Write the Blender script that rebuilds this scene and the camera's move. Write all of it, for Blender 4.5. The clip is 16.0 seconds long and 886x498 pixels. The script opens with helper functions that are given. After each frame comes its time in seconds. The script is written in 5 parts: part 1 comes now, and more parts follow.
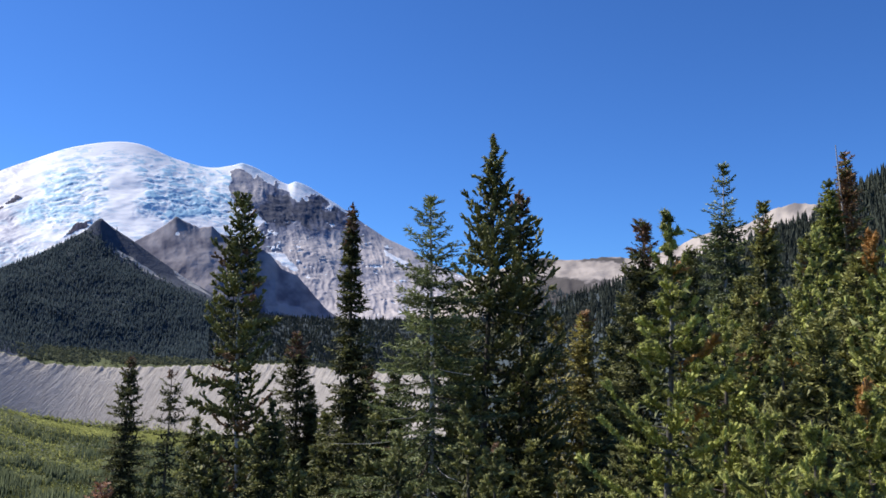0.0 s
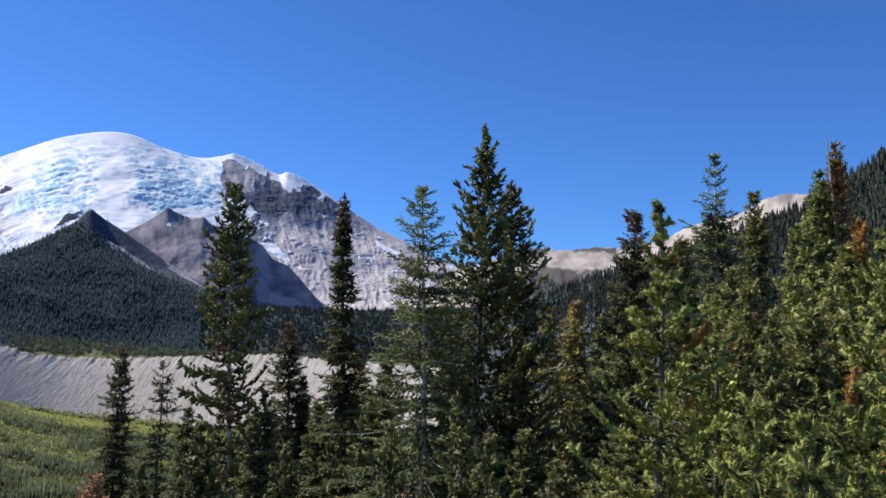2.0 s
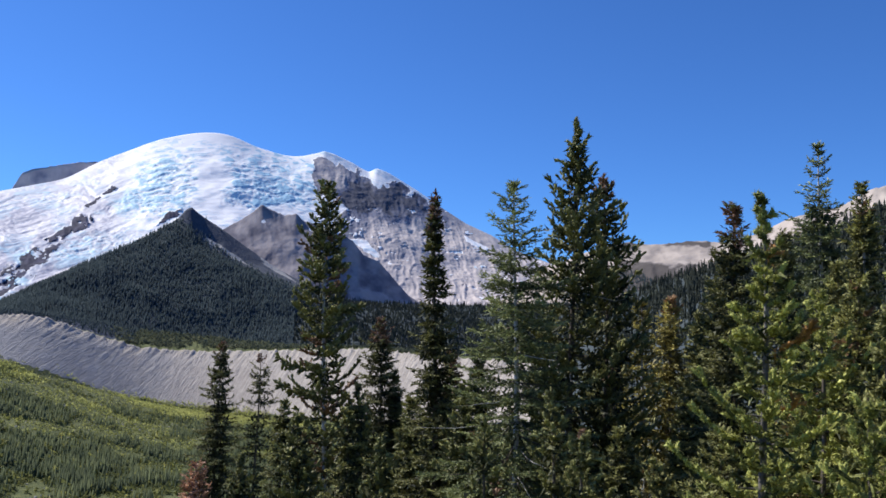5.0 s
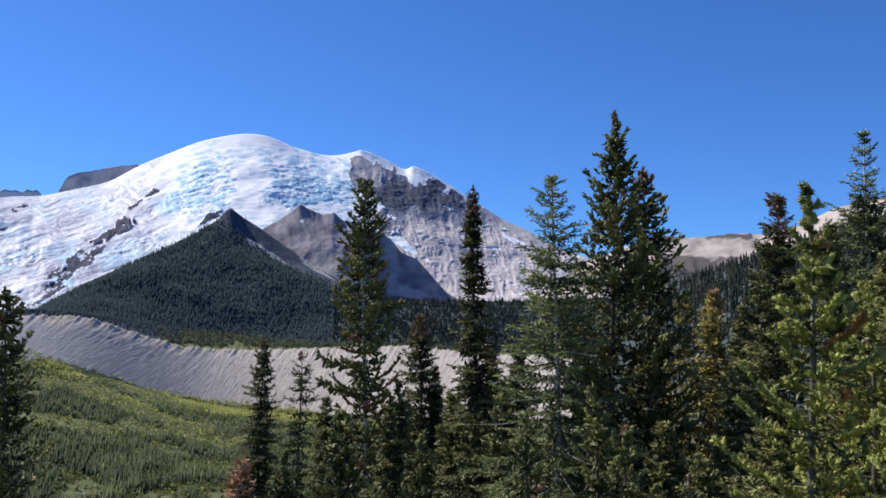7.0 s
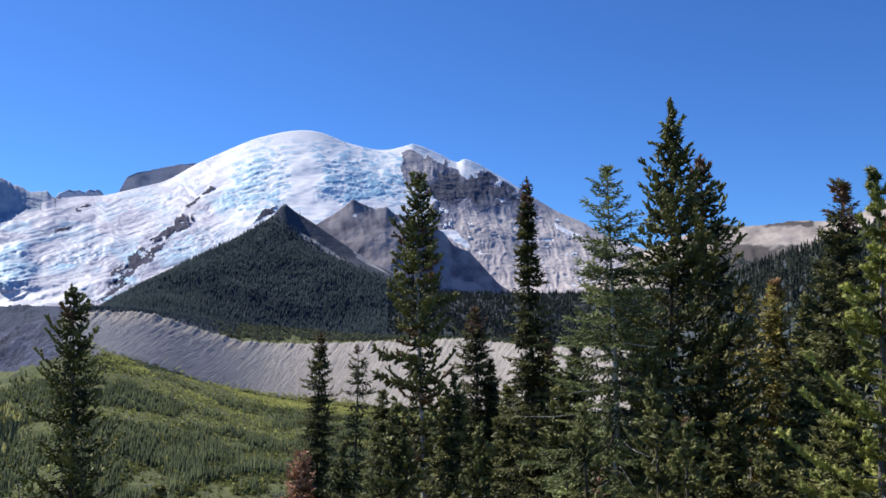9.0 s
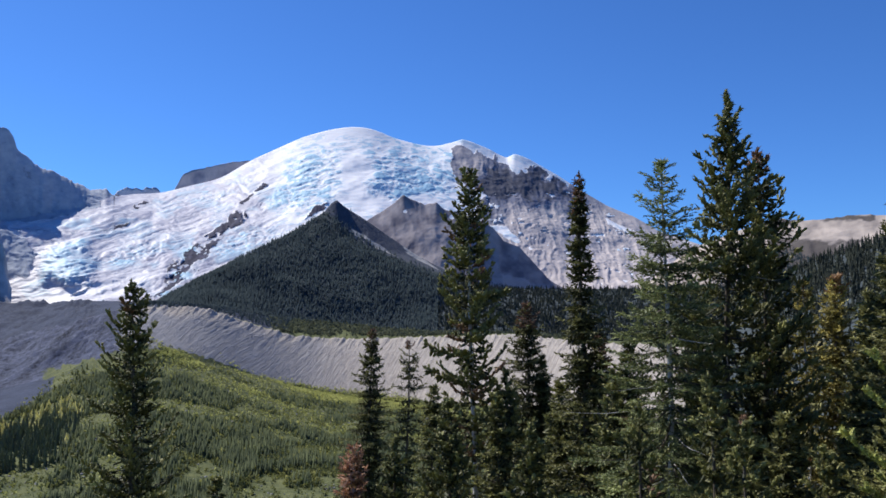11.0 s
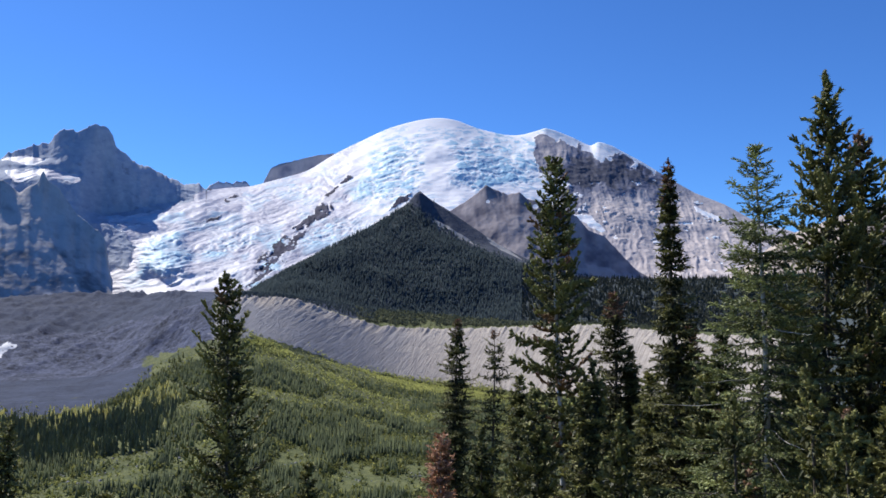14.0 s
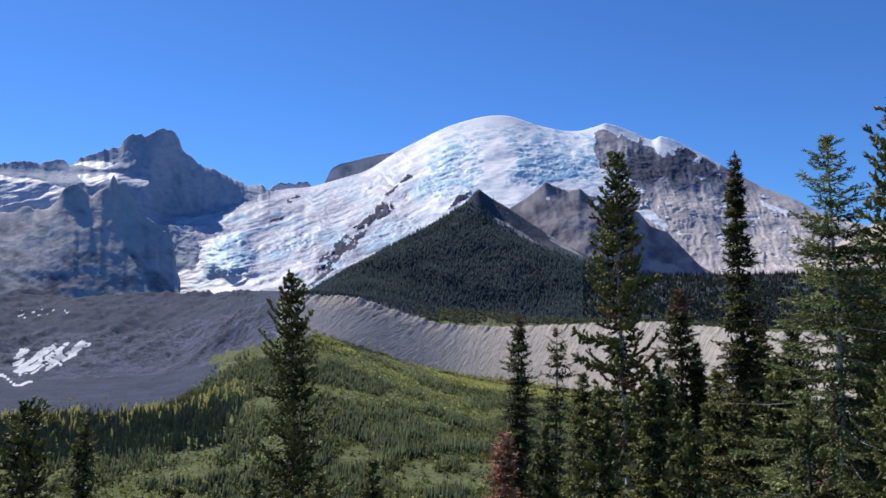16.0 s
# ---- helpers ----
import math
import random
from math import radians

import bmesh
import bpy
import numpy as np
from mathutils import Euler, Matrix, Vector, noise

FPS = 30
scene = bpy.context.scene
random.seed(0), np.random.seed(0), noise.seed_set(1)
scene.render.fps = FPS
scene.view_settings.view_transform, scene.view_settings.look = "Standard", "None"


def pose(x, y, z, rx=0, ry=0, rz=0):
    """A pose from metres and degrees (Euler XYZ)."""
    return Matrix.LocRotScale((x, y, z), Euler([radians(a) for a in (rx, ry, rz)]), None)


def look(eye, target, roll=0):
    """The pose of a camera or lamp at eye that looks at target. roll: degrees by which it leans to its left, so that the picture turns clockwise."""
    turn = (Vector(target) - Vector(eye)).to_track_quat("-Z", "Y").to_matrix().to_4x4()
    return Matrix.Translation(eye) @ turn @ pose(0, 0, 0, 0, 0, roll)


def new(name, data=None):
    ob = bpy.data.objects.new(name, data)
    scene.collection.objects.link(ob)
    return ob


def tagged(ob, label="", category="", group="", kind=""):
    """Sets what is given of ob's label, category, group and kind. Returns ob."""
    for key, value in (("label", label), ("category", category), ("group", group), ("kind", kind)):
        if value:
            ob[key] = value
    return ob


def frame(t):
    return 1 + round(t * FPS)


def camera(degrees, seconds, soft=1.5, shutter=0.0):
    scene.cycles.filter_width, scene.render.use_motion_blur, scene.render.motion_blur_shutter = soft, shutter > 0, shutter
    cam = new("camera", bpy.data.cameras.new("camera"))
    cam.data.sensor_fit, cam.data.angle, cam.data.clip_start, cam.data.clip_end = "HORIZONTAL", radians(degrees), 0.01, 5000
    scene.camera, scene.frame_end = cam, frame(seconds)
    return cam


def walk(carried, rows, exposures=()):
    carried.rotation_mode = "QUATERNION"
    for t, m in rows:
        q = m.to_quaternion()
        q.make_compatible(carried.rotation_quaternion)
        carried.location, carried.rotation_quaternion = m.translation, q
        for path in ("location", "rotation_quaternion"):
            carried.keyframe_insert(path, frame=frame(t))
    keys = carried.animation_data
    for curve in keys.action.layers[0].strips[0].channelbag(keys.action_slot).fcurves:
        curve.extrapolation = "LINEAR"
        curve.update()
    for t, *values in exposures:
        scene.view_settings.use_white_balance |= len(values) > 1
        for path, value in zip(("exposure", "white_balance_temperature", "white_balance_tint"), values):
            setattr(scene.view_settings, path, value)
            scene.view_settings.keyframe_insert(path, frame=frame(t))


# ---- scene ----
cam = camera(56, 16.0, soft=1.6)


def aim(yaw, pitch, lean):
    """A turn: yaw to the left of +y, pitch upwards, lean about the line of sight, in degrees."""
    return pose(0, 0, 0, 0, 0, yaw) @ pose(0, 0, 0, 90 + pitch, 0, 0) @ pose(0, 0, 0, 0, 0, lean)


PATH = [
    (0.0, pose(0.147, -0.044, 0.006) @ aim(-22.56, 6.81, 0.68)),
    (0.5, pose(0.156, -0.047, 0.007) @ aim(-23.32, 6.74, 0.47)),
    (1.0, pose(0.161, -0.050, 0.007) @ aim(-23.82, 6.63, 0.34)),
    (1.5, pose(0.161, -0.050, 0.007) @ aim(-23.78, 6.41, 0.42)),
    (2.0, pose(0.153, -0.046, 0.007) @ aim(-23.11, 6.16, 0.56)),
    (2.5, pose(0.138, -0.040, 0.006) @ aim(-21.83, 6.09, 0.56)),
    (3.0, pose(0.126, -0.035, 0.005) @ aim(-20.70, 5.96, 0.51)),
    (3.5, pose(0.113, -0.030, 0.005) @ aim(-19.61, 5.95, 0.37)),
    (4.0, pose(0.103, -0.027, 0.004) @ aim(-18.75, 5.87, 0.66)),
    (6.5, pose(0.058, -0.013, 0.002) @ aim(-14.91, 5.61, 0.40)),
    (7.0, pose(0.053, -0.012, 0.002) @ aim(-14.43, 5.49, 0.26)),
    (7.5, pose(0.042, -0.009, 0.002) @ aim(-13.57, 5.16, 0.03)),
    (8.0, pose(0.033, -0.007, 0.001) @ aim(-12.81, 4.98, -0.17)),
    (8.5, pose(0.024, -0.005, 0.001) @ aim(-12.03, 4.94, -0.18)),
    (9.0, pose(0.009, -0.002, 0.000) @ aim(-10.80, 4.99, -0.25)),
    (11.5, pose(-0.041, 0.006, -0.002) @ aim(-6.64, 4.58, -0.04)),
    (12.0, pose(-0.051, 0.007, -0.002) @ aim(-5.85, 4.45, -0.03)),
    (12.5, pose(-0.061, 0.008, -0.002) @ aim(-5.01, 4.37, 0.07)),
    (13.0, pose(-0.073, 0.009, -0.003) @ aim(-4.06, 4.28, -0.06)),
    (13.5, pose(-0.085, 0.010, -0.003) @ aim(-3.06, 4.22, -0.11)),
    (14.0, pose(-0.103, 0.011, -0.004) @ aim(-1.62, 4.03, -0.06)),
    (14.5, pose(-0.116, 0.011, -0.005) @ aim(-0.57, 3.83, -0.04)),
    (15.0, pose(-0.128, 0.011, -0.005) @ aim(0.42, 3.77, -0.14)),
    (15.5, pose(-0.140, 0.011, -0.006) @ aim(1.41, 3.89, -0.20)),
    (16.0, pose(-0.153, 0.011, -0.006) @ aim(2.50, 3.90, -0.33)),
]
walk(cam, PATH, ((0.0, 0.47), (4.0, 0.46), (8.5, 0.44), (11.5, 0.38), (12.5, 0.41), (14.0, 0.45), (15.0, 0.41), (15.5, 0.28), (16.0, 0.29)))

# ---- daylight: clear late-summer sky, sun to the left of the volcano ----
SUN_AZ, SUN_EL = -45.0, 45.5
world = bpy.data.worlds.new("clear_sky")
scene.world = world
world.use_nodes = True
wn = world.node_tree
sky = wn.nodes.new("ShaderNodeTexSky")
sky.sky_type, sky.sun_disc = "NISHITA", False
sky.sun_elevation, sky.sun_rotation = radians(SUN_EL), radians(SUN_AZ)
sky.altitude, sky.air_density, sky.dust_density, sky.ozone_density = 2000, 1.0, 0.6, 3.0
# clean mountain air: a deeper blue than the standard atmosphere
deep = wn.nodes.new("ShaderNodeMix")
deep.data_type, deep.blend_type = "RGBA", "MULTIPLY"
deep.inputs[0].default_value, deep.inputs[7].default_value = 1.0, (0.465, 0.87, 1.47, 1)
wn.links.new(sky.outputs[0], deep.inputs[6])
wn.links.new(deep.outputs[2], wn.nodes["Background"].inputs[0])
wn.nodes["Background"].inputs[1].default_value = 0.0745
sun = new("sun", bpy.data.lights.new("sun", "SUN"))
sun.data.energy, sun.data.angle, sun.data.color = 4.75, radians(0.53), (0.98, 0.94, 0.875)
sun.matrix_world = look((0, 0, 0), (-math.sin(radians(SUN_AZ)), -math.cos(radians(SUN_AZ)), -math.tan(radians(SUN_EL))))


# ---- number noise for landforms ----
def lattice(ix, iy, iz, seed):
    h = (ix.astype(np.int64) * 374761393 + iy.astype(np.int64) * 668265263 + iz.astype(np.int64) * 2147483647 + seed * 974711) & 0xFFFFFFFF
    h = ((h ^ (h >> 13)) * 1274126177) & 0xFFFFFFFF
    h = ((h ^ (h >> 16)) * 2246822519) & 0xFFFFFFFF
    return ((h ^ (h >> 15)) & 0xFFFFFF) / 16777215.0


def vnoise(x, y, z=None, seed=0):
    """Smooth noise from 0 to 1."""
    z = np.zeros_like(x) if z is None else z
    fx, fy, fz = np.floor(x), np.floor(y), np.floor(z)
    u, v, w = x - fx, y - fy, z - fz
    u, v, w = (q * q * q * (q * (q * 6 - 15) + 10) for q in (u, v, w))
    out = 0
    for dx in (0, 1):
        for dy in (0, 1):
            for dz in (0, 1):
                k = (u if dx else 1 - u) * (v if dy else 1 - v) * (w if dz else 1 - w)
                out = out + k * lattice(fx + dx, fy + dy, fz + dz, seed)
    return out


def fbm(x, y, z=None, octaves=5, seed=0, gain=0.5):
    """Layered noise, about -1 to 1."""
    z = np.zeros_like(x) if z is None else z
    out, amp, total, k = 0, 1.0, 0.0, 1.0
    for o in range(octaves):
        out = out + amp * (2 * vnoise(x * k, y * k, z * k, seed + o) - 1)
        total, amp, k = total + amp, amp * gain, k * 2.03
    return out / total * 1.6


def ridged(x, y, z=None, octaves=5, seed=0, gain=0.5):
    """Layered noise with sharp crests, 0 to 1."""
    z = np.zeros_like(x) if z is None else z
    out, amp, total, k = 0, 1.0, 0.0, 1.0
    for o in range(octaves):
        out = out + amp * (1 - np.abs(2 * vnoise(x * k, y * k, z * k, seed + o) - 1)) ** 2
        total, amp, k = total + amp, amp * gain, k * 2.07
    return out / total


def smooth(a, b, x):
    q = np.clip((x - a) / (b - a), 0, 1)
    return q * q * (3 - 2 * q)


def inside(px, py, corners):
    """Signed distance to a polygon, positive inside."""
    dist, odd = np.full(px.shape, 1e9), np.zeros(px.shape, bool)
    for (x0, y0), (x1, y1) in zip(corners, corners[1:] + corners[:1]):
        ex, ey = x1 - x0, y1 - y0
        q = np.clip(((px - x0) * ex + (py - y0) * ey) / (ex * ex + ey * ey + 1e-12), 0, 1)
        dist = np.minimum(dist, np.hypot(px - x0 - q * ex, py - y0 - q * ey))
        odd ^= ((y0 > py) != (y1 > py)) & (px < x0 + (py - y0) * ex / (ey if abs(ey) > 1e-9 else 1e-9))
    return np.where(odd, dist, -dist)


def tan_deg(a):
    return np.tan(np.radians(a))


# ---- mesh helpers ----
def mesh_of(name, verts, faces, material, smooth_faces=False, values=None):
    """A mesh from arrays; faces of three or four corners; values: numbers per vertex, by name."""
    verts, faces = np.asarray(verts, np.float32).reshape(-1, 3), np.asarray(faces, np.int32)
    n, k = faces.shape
    me = bpy.data.meshes.new(name)
    me.vertices.add(len(verts))
    me.vertices.foreach_set("co", verts.ravel())
    me.loops.add(n * k)
    me.loops.foreach_set("vertex_index", faces.ravel())
    me.polygons.add(n)
    me.polygons.foreach_set("loop_start", np.arange(0, n * k, k, dtype=np.int32))
    me.polygons.foreach_set("use_smooth", np.full(n, smooth_faces))
    for key, data in (values or {}).items():
        me.attributes.new(key, "FLOAT", "POINT").data.foreach_set("value", np.asarray(data, np.float32).ravel())
    me.materials.append(material)
    me.update(calc_edges=True)
    return me


def grid_faces(rows, cols):
    i = np.arange((rows - 1) * cols).reshape(rows - 1, cols)[:, :-1].ravel()
    return np.stack([i, i + 1, i + cols + 1, i + cols], -1)


def part(name, me, parent, label=""):
    ob = new(name, me)
    ob.parent = parent
    return tagged(ob, label) if label else ob


# ---- materials ----
class Nodes:
    """Short forms for building a material's nodes."""

    def __init__(self, name):
        self.mat = bpy.data.materials.new(name)
        self.mat.use_nodes = True
        self.tree = self.mat.node_tree
        self.out = self.tree.nodes["Principled BSDF"]

    def put(self, socket, value):
        if isinstance(value, bpy.types.NodeSocket):
            self.tree.links.new(value, socket)
        elif isinstance(value, tuple) and len(value) == 3 and socket.type == "RGBA":
            socket.default_value = (*value, 1)
        else:
            socket.default_value = value

    def node(self, kind, sockets=None, attribute_name="", operation="", use_clamp=False, data_type=""):
        n = self.tree.nodes.new(kind)
        if attribute_name:
            n.attribute_name = attribute_name
        if operation:
            n.operation, n.use_clamp = operation, use_clamp
        if data_type:
            n.data_type = data_type
        for key, value in (sockets or {}).items():
            self.put(n.inputs[key], value)
        return n

    def attr(self, name):
        return self.node("ShaderNodeAttribute", attribute_name=name).outputs["Fac"]

    def place(self):
        return self.node("ShaderNodeNewGeometry").outputs["Position"]

    def island(self):
        return self.node("ShaderNodeNewGeometry").outputs["Random Per Island"]

    def noise(self, scale, detail=4.0, rough=0.55, stretch=None):
        where = self.place()
        if stretch:
            where = self.node("ShaderNodeMapping", {"Vector": where, "Scale": stretch}).outputs[0]
        return self.node("ShaderNodeTexNoise", {"Vector": where, "Scale": scale, "Detail": detail, "Roughness": rough}).outputs["Fac"]

    def math(self, how, a, b=0.0, clamp=False):
        return self.node("ShaderNodeMath", {0: a, 1: b}, operation=how, use_clamp=clamp).outputs[0]

    def span(self, x, a, b, lo=0.0, hi=1.0):
        return self.node("ShaderNodeMapRange", {"Value": x, "From Min": a, "From Max": b, "To Min": lo, "To Max": hi}).outputs[0]

    def mix(self, fac, a, b):
        n = self.node("ShaderNodeMix", data_type="RGBA")
        self.put(n.inputs[0], fac), self.put(n.inputs[6], a), self.put(n.inputs[7], b)
        return n.outputs[2]

    def done(self, colour, rough=0.9, bump=None, height=1.0, spec=0.2):
        self.put(self.out.inputs["Base Color"], colour)
        self.put(self.out.inputs["Roughness"], rough)
        self.put(self.out.inputs["Specular IOR Level"], spec)
        if bump is not None:
            n = self.node("ShaderNodeBump", {"Height": bump, "Distance": height, "Strength": 1.0})
            self.tree.links.new(n.outputs[0], self.out.inputs["Normal"])
        return self.mat


def alpine_material(name, dark, pale, snow_white=(0.90, 0.885, 0.885), ice=(0.36, 0.57, 0.71)):
    """Rock with streaks of paler debris, and snow or glacier ice where the number "snow" says so."""
    n = Nodes(name)
    coarse, fine = n.noise(0.006, 6, 0.6), n.noise(0.035, 6, 0.65)
    streak = n.noise(0.02, 5, 0.6, (1.0, 1.0, 0.25))
    tone = n.math("ADD", n.attr("tone"), n.math("MULTIPLY", n.math("SUBTRACT", streak, 0.5), 1.3))
    rock = n.mix(n.span(tone, 0.1, 0.9), dark, pale)
    rock = n.mix(n.span(tone, -0.5, 0.0), tuple(c * 0.42 for c in dark), rock)
    rock = n.mix(n.span(streak, 0.4, 0.8, 0.0, 0.45), rock, tuple(c * 0.6 for c in dark))
    edge = n.math("ADD", n.attr("snow"), n.math("MULTIPLY", n.math("SUBTRACT", fine, 0.5), 0.9))
    snow = n.span(edge, 0.42, 0.6)
    crack = n.noise(0.045, 5, 0.7, (0.7, 0.7, 2.6))
    broken = n.math("MULTIPLY", n.math("SUBTRACT", crack, 0.5), n.span(n.attr("ice"), 0.0, 0.6, 0.2, 1.1))
    blue = n.span(n.math("ADD", n.attr("ice"), n.math("ADD", broken, n.math("MULTIPLY", n.math("SUBTRACT", coarse, 0.5), 0.3))), 0.15, 1.05)
    old = n.span(n.math("ADD", n.attr("grime"), n.math("MULTIPLY", n.math("SUBTRACT", crack, 0.5), 0.5)), 0.15, 1.0)
    white = n.mix(blue, n.mix(old, snow_white, (0.43, 0.425, 0.50)), ice)
    drift = n.noise(0.03, 4, 0.6, (0.6, 0.6, 3.0))
    both = n.node("ShaderNodeMix", {0: snow, 2: n.math("ADD", n.math("MULTIPLY", streak, 0.7), n.math("MULTIPLY", fine, 0.25)), 3: n.math("MULTIPLY", drift, 0.22)}).outputs[0]
    return n.done(n.mix(snow, rock, white), n.span(snow, 0, 1, 0.95, 0.6), both, 6.0)


def needle_material(name, shade, light, brown=(0.30, 0.17, 0.09)):
    n = Nodes(name)
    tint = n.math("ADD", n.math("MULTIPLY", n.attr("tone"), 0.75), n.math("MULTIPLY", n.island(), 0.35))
    # noise paints single needles and the shade between them
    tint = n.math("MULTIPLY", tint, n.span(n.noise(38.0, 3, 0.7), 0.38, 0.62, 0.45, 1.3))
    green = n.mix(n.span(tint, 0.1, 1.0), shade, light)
    colour = n.mix(n.attr("dead"), green, n.mix(n.island(), brown, tuple(c * 0.5 for c in brown)))
    mat = n.done(colour, 0.6, spec=0.25)
    glow = n.node("ShaderNodeBsdfTranslucent", {"Color": colour})
    both = n.node("ShaderNodeMixShader", {0: 0.15})
    n.tree.links.new(n.out.outputs[0], both.inputs[1])
    n.tree.links.new(glow.outputs[0], both.inputs[2])
    n.tree.links.new(both.outputs[0], n.tree.nodes["Material Output"].inputs[0])
    return mat


def bark_material(name, dark, pale):
    n = Nodes(name)
    plate = n.noise(9.0, 6, 0.7, (1.0, 1.0, 0.35))
    patch = n.noise(1.3, 3, 0.6)
    return n.done(n.mix(n.span(n.math("ADD", n.math("MULTIPLY", plate, 0.6), n.math("MULTIPLY", patch, 0.5)), 0.35, 0.75), dark, pale), 0.9, plate, 0.02)


def forest_material(name, shade, light, thin=0.0):
    n = Nodes(name)
    patch = n.noise(0.018, 5, 0.65)
    tint = n.math("ADD", n.math("MULTIPLY", n.island(), 0.6), n.math("MULTIPLY", n.math("SUBTRACT", patch, 0.40), 1.7))
    colour = n.mix(n.span(tint, 0.0, 1.0), shade, light)
    mat = n.done(colour, 0.85, None if thin >= 0.5 else n.noise(0.8, 3, 0.7), 0.6)
    if thin:
        glow = n.node("ShaderNodeBsdfTranslucent", {"Color": colour})
        both = n.node("ShaderNodeMixShader", {0: thin})
        n.tree.links.new(n.out.outputs[0], both.inputs[1])
        n.tree.links.new(glow.outputs[0], both.inputs[2])
        n.tree.links.new(both.outputs[0], n.tree.nodes["Material Output"].inputs[0])
    return mat


# blue and lightness of haze are put into volcano, peak and butte rock
ROCK_VOLCANO = alpine_material("volcano_rock_and_glacier", (0.175, 0.185, 0.25), (0.57, 0.505, 0.485))
ROCK_RIB = alpine_material("dark_ribs_in_the_ice", (0.10, 0.10, 0.165), (0.25, 0.245, 0.32))
ROCK_PEAK = alpine_material("hazed_lava_rock_and_snow", (0.33, 0.375, 0.46), (0.48, 0.51, 0.56))
ROCK_SPIRE = alpine_material("dark_debris_and_spires", (0.19, 0.187, 0.197), (0.54, 0.51, 0.495))
ROCK_BUTTE = alpine_material("brown_scree", (0.14, 0.13, 0.158), (0.38, 0.34, 0.345))
ROCK_TAN = alpine_material("tan_pumice_slope", (0.20, 0.175, 0.165), (0.49, 0.42, 0.365))


def hill_material():
    n = Nodes("hillside_soil_and_scree")
    fine = n.noise(0.05, 5, 0.65)
    scree = n.mix(fine, (0.036, 0.044, 0.062), (0.088, 0.10, 0.13))
    scree = n.mix(n.span(n.math("ADD", n.attr("pale"), n.math("MULTIPLY", n.math("SUBTRACT", fine, 0.5), 0.8)), 0.4, 0.9), scree, (0.36, 0.345, 0.33))
    soil = n.mix(fine, (0.040, 0.053, 0.060), (0.064, 0.08, 0.086))
    bare = n.span(n.math("ADD", n.attr("bare"), n.math("MULTIPLY", n.math("SUBTRACT", fine, 0.5), 0.6)), 0.35, 0.65)
    return n.done(n.mix(bare, soil, scree), 0.95, fine, 4.0)


def ground_material():
    """Meadow and heath, the grey moraine, and rubble-covered ice."""
    n = Nodes("valley_ground")
    fine, mid, big, grit = n.noise(0.12, 6, 0.65), n.noise(0.02, 5, 0.6), n.noise(0.005, 4, 0.55), n.noise(0.45, 5, 0.7)
    grass = n.mix(n.span(n.math("ADD", n.math("MULTIPLY", mid, 0.6), n.math("ADD", n.math("MULTIPLY", fine, 0.6), n.math("MULTIPLY", grit, 0.5))), 0.70, 1.0), (0.042, 0.058, 0.022), (0.145, 0.156, 0.058))
    grass = n.mix(n.span(big, 0.42, 0.6, 0.0, 0.6), grass, n.mix(grit, (0.05, 0.064, 0.026), (0.145, 0.15, 0.06)))
    till = n.mix(n.math("ADD", n.math("MULTIPLY", fine, 0.7), n.math("MULTIPLY", mid, 0.3)), (0.31, 0.275, 0.245), (0.64, 0.57, 0.50))
    till = n.mix(n.attr("grey"), till, n.mix(n.math("ADD", n.math("MULTIPLY", fine, 0.7), n.math("MULTIPLY", grit, 0.3)), (0.20, 0.197, 0.208), (0.45, 0.44, 0.45)))
    # rubble and gravel get the blue of the haze in their colours
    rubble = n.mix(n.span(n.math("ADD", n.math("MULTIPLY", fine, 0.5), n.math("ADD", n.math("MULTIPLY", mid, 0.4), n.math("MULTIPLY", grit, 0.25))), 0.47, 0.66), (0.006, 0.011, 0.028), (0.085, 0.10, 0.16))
    # fine runnels down the moraine face
    lines = n.node("ShaderNodeCombineXYZ", {0: n.math("MULTIPLY", n.attr("run"), 4.0), 1: n.math("MULTIPLY", n.attr("down"), 4.0)}).outputs[0]
    runnel = n.node("ShaderNodeTexNoise", {"Vector": lines, "Scale": 1.0, "Detail": 4.0, "Roughness": 0.65}).outputs["Fac"]
    till = n.mix(n.span(runnel, 0.36, 0.62), n.mix(0.4, till, (0.06, 0.058, 0.06)), till)
    jitter = n.math("MULTIPLY", n.math("SUBTRACT", n.math("ADD", n.math("MULTIPLY", mid, 0.6), n.math("MULTIPLY", fine, 0.4)), 0.5), 1.5)
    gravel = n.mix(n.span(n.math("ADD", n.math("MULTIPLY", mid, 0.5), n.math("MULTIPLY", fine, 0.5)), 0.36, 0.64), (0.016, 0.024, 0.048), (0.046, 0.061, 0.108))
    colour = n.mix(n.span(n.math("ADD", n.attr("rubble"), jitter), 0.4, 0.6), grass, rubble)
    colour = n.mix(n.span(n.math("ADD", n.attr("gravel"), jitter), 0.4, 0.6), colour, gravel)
    colour = n.mix(n.span(n.math("ADD", n.attr("till"), n.math("MULTIPLY", jitter, 0.6)), 0.4, 0.6), colour, till)
    colour = n.mix(n.span(n.attr("ice"), 0.4, 0.6), colour, (0.62, 0.63, 0.66))
    return n.done(colour, 0.95, n.math("ADD", n.math("MULTIPLY", n.math("MULTIPLY", runnel, n.attr("till")), 0.7), n.math("ADD", n.math("ADD", n.math("MULTIPLY", fine, 0.5), n.math("MULTIPLY", grit, 0.15)), mid)), 4.0)


